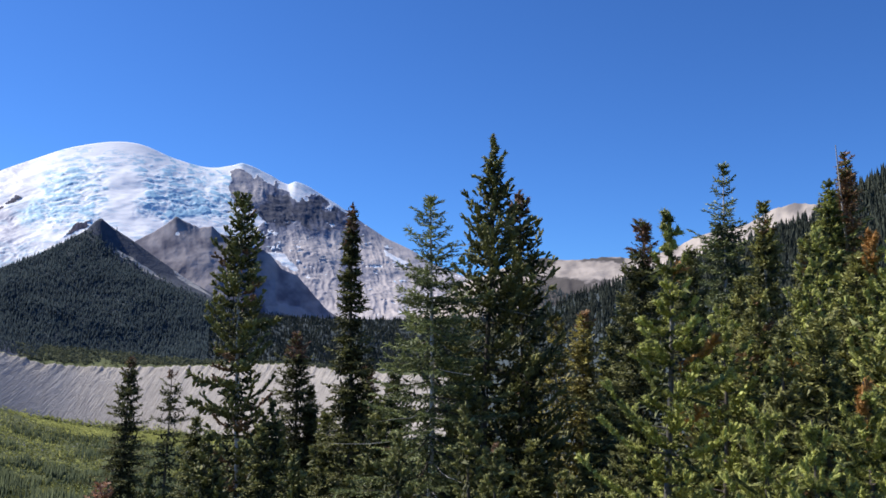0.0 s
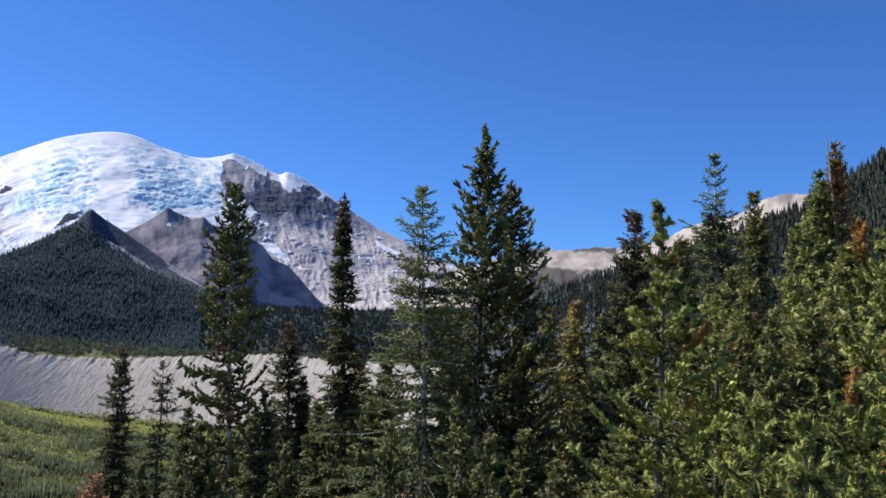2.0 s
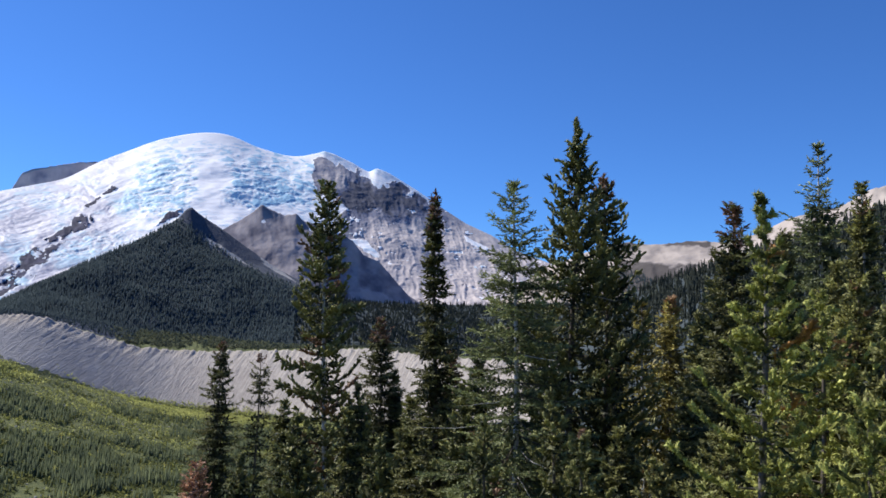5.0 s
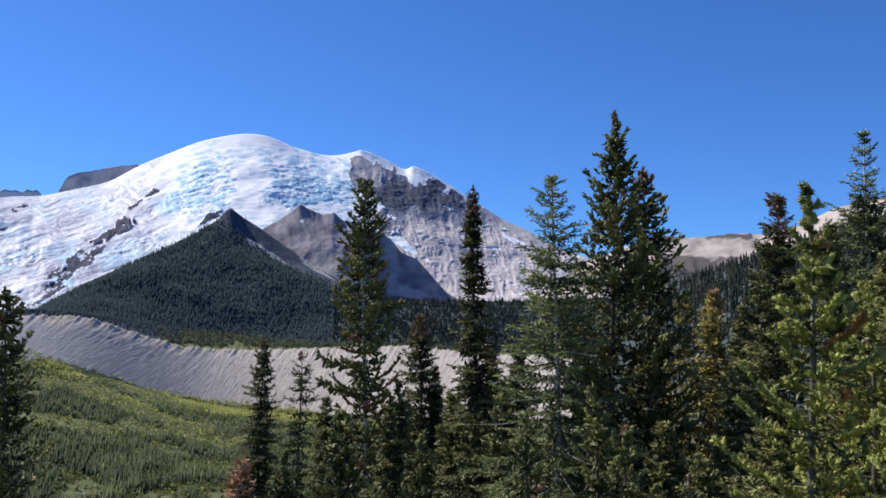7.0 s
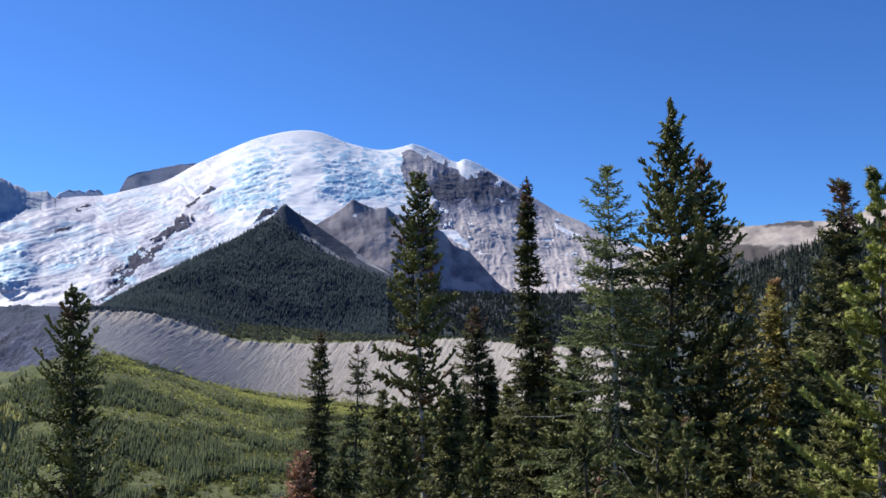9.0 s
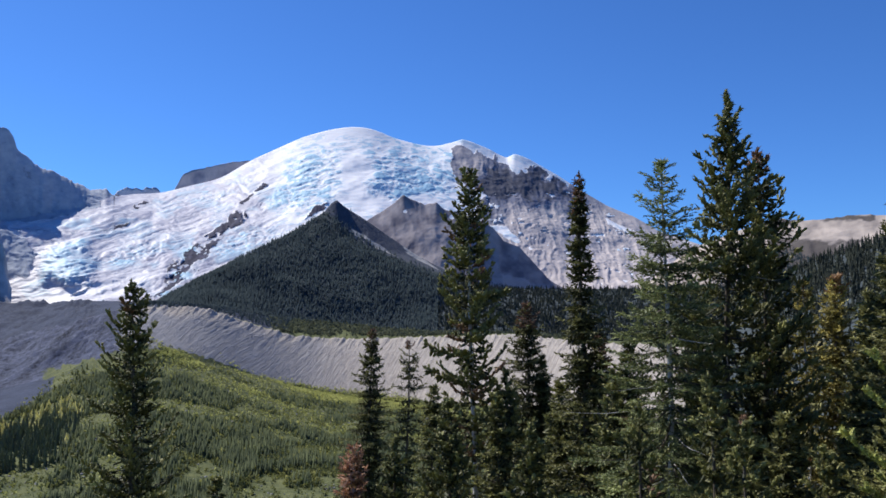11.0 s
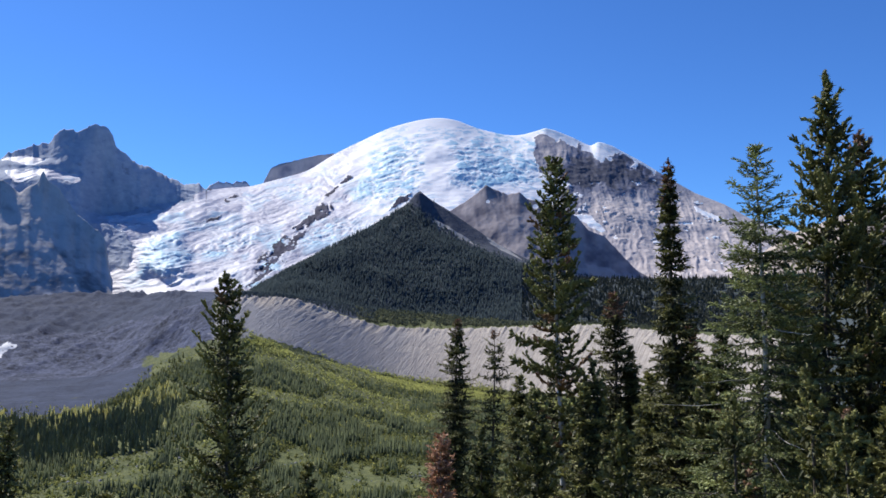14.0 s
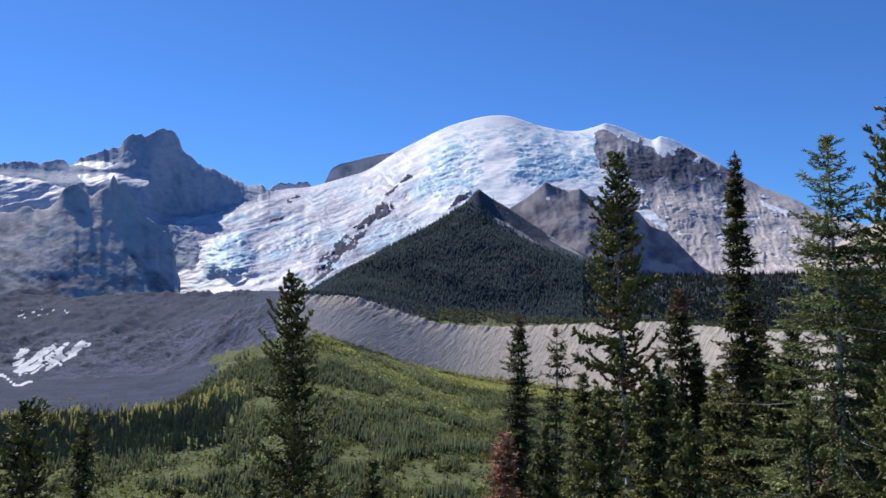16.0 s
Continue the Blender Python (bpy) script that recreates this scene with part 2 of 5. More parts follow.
HILL_SOIL, GROUND = hill_material(), ground_material()
BARK = bark_material("grey_brown_bark", (0.035, 0.026, 0.02), (0.20, 0.17, 0.14))
BARK_PALE = bark_material("pale_bark", (0.30, 0.28, 0.265), (0.84, 0.81, 0.77))
BARK_WORN = bark_material("grey_bark_with_pale_patches", (0.026, 0.022, 0.018), (0.27, 0.25, 0.22))
DEADWOOD = bark_material("bleached_dead_wood", (0.25, 0.23, 0.21), (0.6, 0.57, 0.53))
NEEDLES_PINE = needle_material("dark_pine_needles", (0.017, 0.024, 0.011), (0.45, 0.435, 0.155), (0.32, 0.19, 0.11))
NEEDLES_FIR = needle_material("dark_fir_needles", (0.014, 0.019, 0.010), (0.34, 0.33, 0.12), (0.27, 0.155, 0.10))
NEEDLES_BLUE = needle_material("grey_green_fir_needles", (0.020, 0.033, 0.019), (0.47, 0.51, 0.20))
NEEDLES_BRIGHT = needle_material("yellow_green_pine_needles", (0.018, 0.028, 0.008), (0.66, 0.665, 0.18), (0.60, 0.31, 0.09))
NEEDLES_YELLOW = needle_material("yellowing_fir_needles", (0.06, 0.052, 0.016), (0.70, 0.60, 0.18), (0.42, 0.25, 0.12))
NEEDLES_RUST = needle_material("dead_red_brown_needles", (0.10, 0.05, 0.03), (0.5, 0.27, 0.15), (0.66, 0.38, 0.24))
# olive fir needles with sunlight put into their lighter colour
NEEDLES_OLIVE = needle_material("sunlit_olive_fir_needles", (0.020, 0.026, 0.010), (0.58, 0.555, 0.185), (0.36, 0.215, 0.115))
# far conifers: haze painted in as a bluer, lighter green
FOREST_HAZED = forest_material("far_hazed_conifers", (0.082, 0.116, 0.134), (0.098, 0.136, 0.148), 0.6)
FOREST_VALLEY = forest_material("valley_conifers", (0.052, 0.075, 0.03), (0.30, 0.295, 0.095), 0.45)
VALLEY_FIRS = forest_material("valley_firs", (0.055, 0.082, 0.055), (0.25, 0.285, 0.14), 0.5)
SPRUCE = forest_material("tall_valley_spruces", (0.12, 0.145, 0.105), (0.27, 0.30, 0.16), 0.45)
FOREST_SLOPE = forest_material("slope_conifers", (0.034, 0.043, 0.036), (0.088, 0.098, 0.066), 0.25)
SHELF_GREEN = forest_material("shelf_shrubs", (0.06, 0.076, 0.056), (0.17, 0.18, 0.105), 0.35)
SHRUB_LIGHT = forest_material("valley_shrubs", (0.105, 0.128, 0.042), (0.38, 0.385, 0.12), 0.45)
SHRUB_YELLOW = forest_material("yellow_green_shrubs", (0.31, 0.33, 0.11), (0.60, 0.60, 0.22), 0.45)
LEAF_YELLOW = forest_material("autumn_yellow_leaves", (0.74, 0.70, 0.34), (0.90, 0.86, 0.50), 0.55)
STONE = alpine_material("pale_boulders", (0.3, 0.29, 0.28), (0.62, 0.6, 0.57))


# ---- landforms ----
def line_at(az, rows):
    rows = np.array(rows, float)
    return np.interp(az, rows[:, 0], rows[:, 1])


def soft_line(az, rows, reach=1.2):
    """The same line with its corners rounded."""
    return sum(line_at(az + o * reach, rows) for o in (-1, -0.6, -0.3, 0, 0.3, 0.6, 1)) / 7


class Relief:
    """A mountain side between a foot line and a crest line, both given by bearing (degrees from +y to the right), with its back."""

    def __init__(self, az0, az1, step, rows, crest, crest_far, foot, foot_far, power=1.15, back=500.0, drop=320.0, jag=(0.0, 1.0), seed=1, soft=2.2, round_crest=0.08, skirt=160.0):
        self.az = np.arange(az0, az1 + step / 2, step)
        s = np.concatenate([[0.0], np.linspace(0, 1, rows), 1 + np.linspace(0, 1, 14)[1:] ** 1.5])
        a, s = np.meshgrid(self.az, s)
        ce = soft_line(a, crest, 0.6 - 0.48 * smooth(6.5, 8.0, a) if round_crest is None else round_crest) + jag[0] * (ridged(a * jag[1], a * 0, octaves=4, seed=seed + 50) - 0.45)
        body = soft_line(a, crest, soft)
        cd, fd, fe = soft_line(a, crest_far), soft_line(a, foot_far), soft_line(a, foot)
        zf, zs, q, b = fd * tan_deg(fe), cd * tan_deg(body), np.minimum(s, 1), np.maximum(s - 1, 0)
        d = fd + (cd - fd) * q + back * b
        z = zf + (zs - zf) * q**power + (cd * tan_deg(ce) - zs) * q**11 - drop * b**1.1
        # the foot runs on down into the ground
        z[0] -= skirt
        d[0] -= 0.35 * skirt
        self.a, self.s, self.d, self.z, self.q, self.b = a, s, d, z, q, b
        self.el = np.degrees(np.arctan2(z, d))
        self.x, self.y = d * np.sin(np.radians(a)), d * np.cos(np.radians(a))

    def swell(self, amount):
        """Push the surface out towards the valley and up; nothing at the crest itself."""
        amount = amount * (1 - self.q**10) * smooth(0, 0.03, self.q)
        self.z = self.z + 0.75 * amount
        self.d = self.d - 0.65 * amount
        self.x, self.y = self.d * np.sin(np.radians(self.a)), self.d * np.cos(np.radians(self.a))

    def thrust(self, metres):
        """Move the surface towards the valley without lifting it: benches above, steep faces below."""
        self.d = self.d - metres * (1 - self.q**10) * smooth(0, 0.03, self.q)
        self.x, self.y = self.d * np.sin(np.radians(self.a)), self.d * np.cos(np.radians(self.a))

    def build(self, name, material, **values):
        verts = np.stack([self.x, self.y, self.z], -1)
        return mesh_of(name, verts, grid_faces(*self.a.shape), material, True, values)

    def point(self, az, s):
        """Surface points by bearing and by height on the slope (0 to 1)."""
        j = np.clip((az - self.az[0]) / (self.az[1] - self.az[0]), 0, len(self.az) - 1.001)
        i = 1 + np.clip(s, 0, 1) * (np.sum(self.s[:, 0] <= 1) - 2.001)
        i0, j0 = i.astype(int), j.astype(int)
        u, v = i - i0, j - j0
        get = lambda f: ((f[i0, j0] * (1 - v) + f[i0, j0 + 1] * v) * (1 - u) + (f[i0 + 1, j0] * (1 - v) + f[i0 + 1, j0 + 1] * v) * u)
        return np.stack([get(self.x), get(self.y), get(self.z)], -1)


# the volcano and the craggy peak joined to it by the glacier basin
MASSIF_CREST = [(-40, 8.6), (-31, 8.7), (-30.27, 8.9), (-29.04, 9.07), (-28.57, 8.93), (-27.24, 9.3), (-26.74, 8.91), (-26.17, 9.48), (-25.52, 9.7), (-25.03, 9.98), (-24.19, 10.21),
                (-23.79, 10.24), (-23.69, 10.67), (-23.26, 11.13), (-22.57, 11.21), (-22.4, 10.97), (-21.88, 11.26), (-21.47, 11.6), (-20.76, 11.58), (-20.29, 11.1),
                (-20.03, 10.39), (-19.31, 9.76), (-18.51, 9.17), (-17.97, 9.23), (-17.49, 8.88), (-16.38, 8.39), (-15.64, 8.11), (-14.9, 8.25), (-14.2, 7.7),
                (-13.5, 7.93), (-11.5, 8.1), (-10, 8.56), (-7.7, 9.24), (-5.8, 10.5), (-3.8, 11.48), (-2.2, 12.24), (-0.6, 12.7),
                (0.5, 12.92), (1.5, 12.98), (2.5, 12.85), (4, 12.24), (6, 11.76), (6.9, 11.72), (8.1, 12.0)]
MASSIF_CREST += [(8.7, 12.2), (9.4, 12.0), (10.7, 11.45), (11.3, 11.1), (11.8, 10.9), (12.3, 11.16), (12.8, 11.02), (13.3, 10.8), (15.2, 9.7), (17, 8.5), (18.6, 7.5), (20.4, 6.7), (22, 5.7), (25, 4.6), (30, 3.5)]
MASSIF_FAR = [(-40, 4100), (-21, 4200), (-14, 4500), (0, 4800), (15, 4780), (30, 4400)]
MASSIF_FOOT = [(-40, 0.0), (-20, 0.2), (-15, 0.3), (-11, 0.3), (0, 0.5), (10, 0.7), (30, 0.5)]
MASSIF_NEAR = [(-40, 3480), (-22, 3450), (-19, 3250), (-15.5, 2980), (-11, 2900), (-4, 2950), (4, 3000), (9.5, 3400), (30, 3400)]
# bearings and heights of the ground that is not ice, and of the ice tongues
GLACIER = [(-13.9, 7.95), (-15.3, 7.3), (-15.1, 6.6), (-13.4, 6.15), (-15.6, 5.6), (-20.8, 5.7), (-19.7, 5.1), (-18.9, 4.0), (-19.3, 2.8), (-20.7, 2.1),
           (-20.9, 0.6), (-10, 0.6), (-5, 0.5), (16, 0.5), (16, 14), (-13.9, 14)]
WALL = [(7.75, 11.75), (8.8, 11.8), (10.4, 11.25), (11.2, 10.85), (12.2, 10.2), (12.9, 9.85), (13.1, 10.35), (13.6, 10.5), (16.8, 8.4), (18.7, 7.1),
        (23, 5.2), (32, 3.5), (32, -1), (9.8, -1), (9.7, 7.7), (10.4, 8.3), (8.4, 9.2), (8.1, 10.6)]
CLEAVERS = [[(-5.09, 9.05), (-4.62, 8.98), (-5.02, 8.51), (-5.72, 7.89), (-6.26, 7.43), (-6.57, 7.58), (-6.03, 8.12), (-5.41, 8.51)],
            [(-7.3, 6.5), (-7.0, 7.0), (-6.4, 7.15), (-6.05, 6.66), (-6.4, 6.15), (-7.05, 5.9), (-7.66, 5.5), (-8.43, 5.25), (-8.8, 5.45), (-8.04, 5.85), (-7.47, 6.15)],
            [(-1.3, 7.62), (-0.83, 7.85), (-0.6, 7.5), (-1.42, 7.0), (-2.3, 6.5), (-1.85, 7.1)], [(-13.2, 7.3), (-12.3, 7.55), (-12.0, 7.4), (-12.9, 7.1)],
            [(-16.9, 1.25), (-16.6, 1.5), (-15.9, 1.8), (-15.1, 2.3), (-15.2, 2.15), (-16.0, 1.55)]]
# snow under the peak, tinted blue for the peak's shade on it
SHADED_SNOW = [(-21.2, 5.7), (-21.0, 6.1), (-18.0, 6.35), (-16.2, 6.9), (-14.0, 7.4), (-13.2, 6.3), (-15.6, 5.5)]
DIRTY_ICE = [(-8.8, 5.25), (-7.4, 5.7), (-8.0, 4.6), (-8.4, 3.6), (-9.4, 2.7), (-10.6, 1.4), (-12.5, 1.2), (-11.3, 2.0), (-10.9, 3.2), (-10.3, 4.0), (-9.4, 4.9)]
# crevassed, blue-tinged fields on the dome, and the smooth snow between them
CREVASSED = [[(-3.9, 10.9), (-1.4, 11.5), (0.3, 11.75), (0.3, 9.6), (-0.2, 8.0), (-1.5, 7.2), (-4.2, 7.0), (-4.6, 8.2), (-3.4, 9.4)],
             [(2.2, 11.7), (4.5, 11.9), (7.6, 11.6), (8.6, 10.3), (8.4, 8.8), (6.0, 8.4), (3.6, 8.1), (2.2, 8.6)]]
SMOOTH_SNOW = [[(0.2, 10.9), (1.7, 11.6), (2.2, 9.4), (3.6, 8.0), (2.5, 6.9), (1.2, 7.2), (0.4, 9.0)], [(-5.5, 10.4), (-3.0, 11.4), (-3.7, 9.8), (-4.8, 8.2), (-6.2, 7.8), (-5.6, 9.0)],
               [(-16.5, 1.9), (-14.6, 2.6), (-11.5, 3.2), (-11.5, 1.6), (-14.5, 1.3), (-18.5, 0.8)]]
# broad tones of the bare wall right of the dome: pale faces, dark bands, shade painted into the upper ones
WALL_TONES_AND_SHADE = [([(10.6, 10.6), (12.3, 9.9), (13.5, 10.4), (15.4, 9.3), (16.6, 8.0), (15.0, 7.9), (13.0, 8.3), (11.8, 8.2), (10.6, 8.6), (9.6, 8.4), (10.2, 9.6)], -0.8),
              ([(8.2, 11.7), (10.2, 11.3), (10.7, 10.6), (10.0, 9.6), (9.2, 9.2), (8.6, 10.0)], 0.25),
              ([(11.6, 8.3), (13.2, 8.3), (13.4, 6.9), (12.6, 6.2), (11.4, 7.2)], 0.35), ([(14.2, 7.8), (15.8, 7.7), (15.8, 6.2), (14.4, 6.0)], 0.45),
              ([(16.6, 7.4), (18.6, 6.6), (18.8, 5.4), (17.0, 5.6)], 0.45), ([(12.6, 5.9), (16.5, 5.6), (18.3, 4.9), (16.8, 4.2), (13.5, 4.3)], -0.3),
              ([(9.8, 9.4), (12.0, 8.6), (15.0, 8.0), (17.0, 7.6), (17.6, 7.0), (15.5, 6.9), (13.6, 7.4), (12.0, 7.2), (10.4, 7.6)], -0.45), ([(17.0, 4.2), (22.0, 4.6), (23.0, 2.0), (16.5, 2.0)], 0.35), ([(9.6, 7.6), (11.2, 7.4), (11.6, 6.4), (9.8, 6.6)], -0.35)]
SNOW_PATCHES = [[(6.4, 8.3), (8.3, 8.25), (9.2, 7.5), (7.1, 7.6)], [(10.1, 6.45), (11.6, 6.2), (12.7, 5.2), (12.2, 5.1), (11.2, 5.75)], [(18.4, 6.7), (20.2, 5.95), (20.1, 5.6), (18.5, 6.3)],
                [(-31, 8.05), (-29.5, 8.0), (-27, 7.4), (-26.8, 6.0), (-31.5, 5.6)], [(-26.7, 8.9), (-24.9, 9.45), (-24, 9.2), (-24.6, 8.75)],
                [(-26.3, 8.2), (-24.3, 8.6), (-22.0, 8.35), (-22.2, 7.8), (-24.4, 7.95), (-25.6, 7.4)], [(-22.9, 5.0), (-21.3, 5.0), (-21.3, 4.85), (-22.9, 4.85)]]


LOOK_OF = {"glacier": "white crevassed glacier ice and snow", "rock_face": "bare grey rock cliffs", "rock_outcrop": "dark rock ribs breaking through the ice"}


def massif(name, az0, az1, step, rows, material, jag):
    m = Relief(az0, az1, step, rows, MASSIF_CREST, MASSIF_FAR, MASSIF_FOOT, MASSIF_NEAR, 1.12, 500, 420, jag, 3, 2.2, 0.06 if jag[0] else None)
    a, e = m.a, m.el
    wa = a + 0.35 * fbm(a * 1.3, e * 1.3, octaves=4, seed=11)
    we = e + 0.3 * fbm(a * 1.3, e * 1.3, octaves=4, seed=17)
    ice = smooth(-0.15, 0.15, inside(wa, we, GLACIER))
    rag = 0.28 * fbm(a * 4, e * 3, octaves=4, seed=57)
    wall = smooth(-0.12, 0.12, inside(wa + rag, we + 0.5 * rag, WALL)) * smooth(0.0, 0.15 + 0.12 * smooth(12.5, 13.5, a), line_at(a, MASSIF_CREST) - e)
    cleaver = np.zeros_like(a)
    for rib in CLEAVERS:
        cleaver = np.maximum(cleaver, smooth(-0.06, 0.14, inside(a + 0.4 * (wa - a) + 0.7 * rag, e + 0.4 * (we - e) + 0.5 * rag, rib)))
    cleaver = cleaver * smooth(0.16, 0.28, vnoise(a * 3.5 + e, e * 5, seed=58))
    scab = smooth(0.33, 0.48, 0.6 * vnoise(a * 0.9 + e * 0.9, e * 3.2 - a * 1.9, seed=59) + 0.4 * vnoise(a * 7, e * 11, seed=60))
    dirty = smooth(-0.3, 0.35, inside(wa, we, DIRTY_ICE))
    snow = ice * (1 - wall) * (1 - cleaver)
    for patch in SNOW_PATCHES:
        snow = np.maximum(snow, smooth(-0.1, 0.1, inside(a + 0.5 * (wa - a), e + 0.4 * (we - e), patch)))
    shaded_snow = smooth(-0.1, 0.15, inside(a + 0.6 * (wa - a), e + 0.5 * (we - e), SHADED_SNOW))
    snow = np.maximum(snow, shaded_snow)
    speck = smooth(0.76, 0.80, vnoise(a * 1.6 + e, e * 4.5, seed=49) * 0.6 + 0.4 * vnoise(a * 7, e * 11, seed=51)) * smooth(8.9, 8.2, e) * smooth(9, 11, a)
    snow = np.maximum(snow, 0.9 * speck) * (1 - 0.75 * dirty * scab)
    field = lambda zones, soft: np.max([smooth(-soft, soft, inside(wa, we, z)) for z in zones], axis=0)
    even = field(SMOOTH_SNOW, 0.5)
    broken = field(CREVASSED, 0.7) * (1 - 0.8 * even)
    # crevasse arcs that follow the dome's round, long bands where the ice streams down the basin
    sag = fbm(a * 0.7, e * 0.9, octaves=3, seed=5)
    tilt = e - 0.24 * a * smooth(1, -6, a)
    dome_el = e + 0.018 * (a - 1.5) ** 2 * smooth(-8, -3, a)
    arcs = fbm(a * 1.9 + 0.7 * sag, dome_el * 6.5 + 0.8 * sag, octaves=5, seed=31, gain=0.62)
    bands = fbm(a * 0.55 + 0.8 * sag, tilt * 4.2 + 1.1 * sag, octaves=5, seed=35, gain=0.6)
    chop = fbm(a * 6, e * 13, octaves=4, seed=33, gain=0.6)
    basin = smooth(-2.5, -5.5, a)
    falls = np.zeros_like(a)
    for fa, fe, ra, re in ((-17.0, 2.9, 2.1, 0.75), (-12.8, 4.2, 2.2, 0.5), (-17.5, 4.2, 1.6, 0.5), (-2.2, 9.9, 1.3, 0.9), (-3.3, 8.0, 1.5, 0.6), (2.9, 8.9, 1.2, 0.7), (4.6, 9.4, 1.8, 0.8), (-8.2, 8.1, 1.5, 0.35), (6.4, 8.9, 1.5, 0.6), (-5.5, 5.2, 2.8, 0.9)):
        falls = np.maximum(falls, smooth(1.25, 0.55, np.hypot((wa - fa) / ra, (we - fe - 0.2 * (wa - fa) * (fa < 0)) / re)))
    # ribs and gullies of rock
    bend = fbm(a * 0.6, e * 0.6, octaves=3, seed=39)
    ribs = ridged(a * 1.6 + 0.7 * e + 0.9 * bend, e * 0.8 + 0.8 * bend, octaves=6, seed=41, gain=0.6) - 0.45
    folds = fbm(m.x / 200, m.y / 200, m.z / 160, octaves=7, seed=45, gain=0.58)
    crags = ridged(m.x / 60, m.y / 60, m.z / 40, octaves=5, seed=43, gain=0.6) - 0.5
    flutes = ridged(a * 4.2 + 1.6 * e + 1.2 * bend, e * 1.0 + 0.6 * bend, octaves=5, seed=61, gain=0.6) - 0.45
    rough = 2.0 if name == "glaciated_volcano" else 4.5
    lines = np.where(basin > 0.5, bands, arcs)
    m.swell(snow * (5.0 * bands * basin + 3.4 * arcs * (1 - basin) * (0.35 + broken) * (1 - 0.6 * even) + 2.4 * chop * np.maximum(falls, 0.6 * dirty) + 7 * fbm(a * 0.5, tilt * 1.3, octaves=3, seed=29)) + (1 - snow) * (11 * ribs + 10 * folds + rough * crags + 5.0 * flutes))
    # an ice cliff under the basin, and benches of snow on the peak
    cliff = smooth(1.5, 0.4, np.abs(wa + 16.9) / 1.35) * smooth(1.7, 2.6, we) * smooth(5.2, 3.9, we)
    shelf = smooth(9.35, 8.7, e) * smooth(-28, -26.5, a) * smooth(-22.8, -24.2, a) + 1.3 * smooth(8.6, 7.6, e) * smooth(-21, -23, a)
    # the peak's flank stands as a wall over a flat snow basin
    brow, base = line_at(a, MASSIF_CREST), 6.35 + 0.16 * (a + 20.9)
    hollow = np.clip((brow - e) / np.maximum(brow - base, 0.2), 0, 1) * np.clip((e - 5.3) / (base - 5.3), 0, 1) * smooth(-22.2, -20.6, a) * smooth(-14.3, -16.2, a)
    m.thrust(70 * cliff + 60 * shelf * smooth(3, 5, e) + 14 * cleaver - (20 + 78 * np.clip(brow - base, 0, 3.2)) * hollow)
    pale = smooth(8.6, 6.4, e - 0.06 * (a - 13) + 0.7 * fbm(a, e, octaves=4, seed=47)) * smooth(8, 10, a) * 0.55 + 0.30 - 0.75 * smooth(2, -2, a) * smooth(-14.5, -14, a) + 0.1 * rough * fbm(a * 3, e * 4, octaves=4, seed=48, gain=0.6) + 0.45 * flutes
    for zone, shift in WALL_TONES_AND_SHADE:
        pale = pale + shift * smooth(-0.25, 0.3, inside(wa + rag, we + rag, zone))
    blue = broken * (0.27 + 0.5 * smooth(-0.2, 0.5, arcs) + 0.25 * chop) + falls * (0.28 + 0.4 * chop + 0.2 * smooth(0.0, 0.5, lines))
    grime = 0.34 * basin + basin * (1 - 0.6 * even) * (0.42 + 0.62 * smooth(-0.35, 0.45, bands + 0.35 * chop) + 0.2 * chop)
    grime = grime + 0.8 * dirty
    blue = blue + 0.35 * grime * smooth(-0.2, 0.4, fbm(a * 0.8, e * 1.5, octaves=3, seed=37)) + 0.25 * dirty + 0.55 * cliff + 0.15 * shaded_snow + 0.12 * smooth(0.0, 0.6, bands) + (1 - basin) * (1 - 0.7 * even) * 0.6 * smooth(0.0, 0.5, arcs) * smooth(12.9, 12.2, e)
    # the ice and the bare rock are separate parts of the mountain
    faces = grid_faces(*a.shape)
    icy = snow.ravel()[faces].mean(1) > 0.5
    verts = np.stack([m.x, m.y, m.z], -1).reshape(-1, 3)
    ob = new(name)
    side = a.ravel()[faces].mean(1) < 4 if name == "glaciated_volcano" else np.zeros(len(faces), bool)
    for piece, pick in (("glacier", icy), ("rock_face", ~icy & ~side), ("rock_outcrop", ~icy & side)):
        if not pick.any():
            continue
        used, index = np.unique(faces[pick], return_inverse=True)
        values = {"snow": snow.ravel()[used], "tone": pale.ravel()[used], "ice": blue.ravel()[used], "grime": grime.ravel()[used]}
        made = part(piece, mesh_of(piece, verts[used], index.reshape(-1, 4), ROCK_RIB if piece == "rock_outcrop" else material, True, values), ob, LOOK_OF[piece])
        if piece == "rock_outcrop":
            tagged(made, LOOK_OF[piece], kind="stuff")
    return ob, m


volcano, volcano_form = massif("glaciated_volcano", -14.3, 27, 0.068, 250, ROCK_VOLCANO, (0.0, 1.0))
tagged(volcano, "broad glacier-covered volcano with bare rock cliffs under a snow dome", "mountain")
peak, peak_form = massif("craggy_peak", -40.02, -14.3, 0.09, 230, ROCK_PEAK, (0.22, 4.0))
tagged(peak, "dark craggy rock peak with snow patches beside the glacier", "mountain")


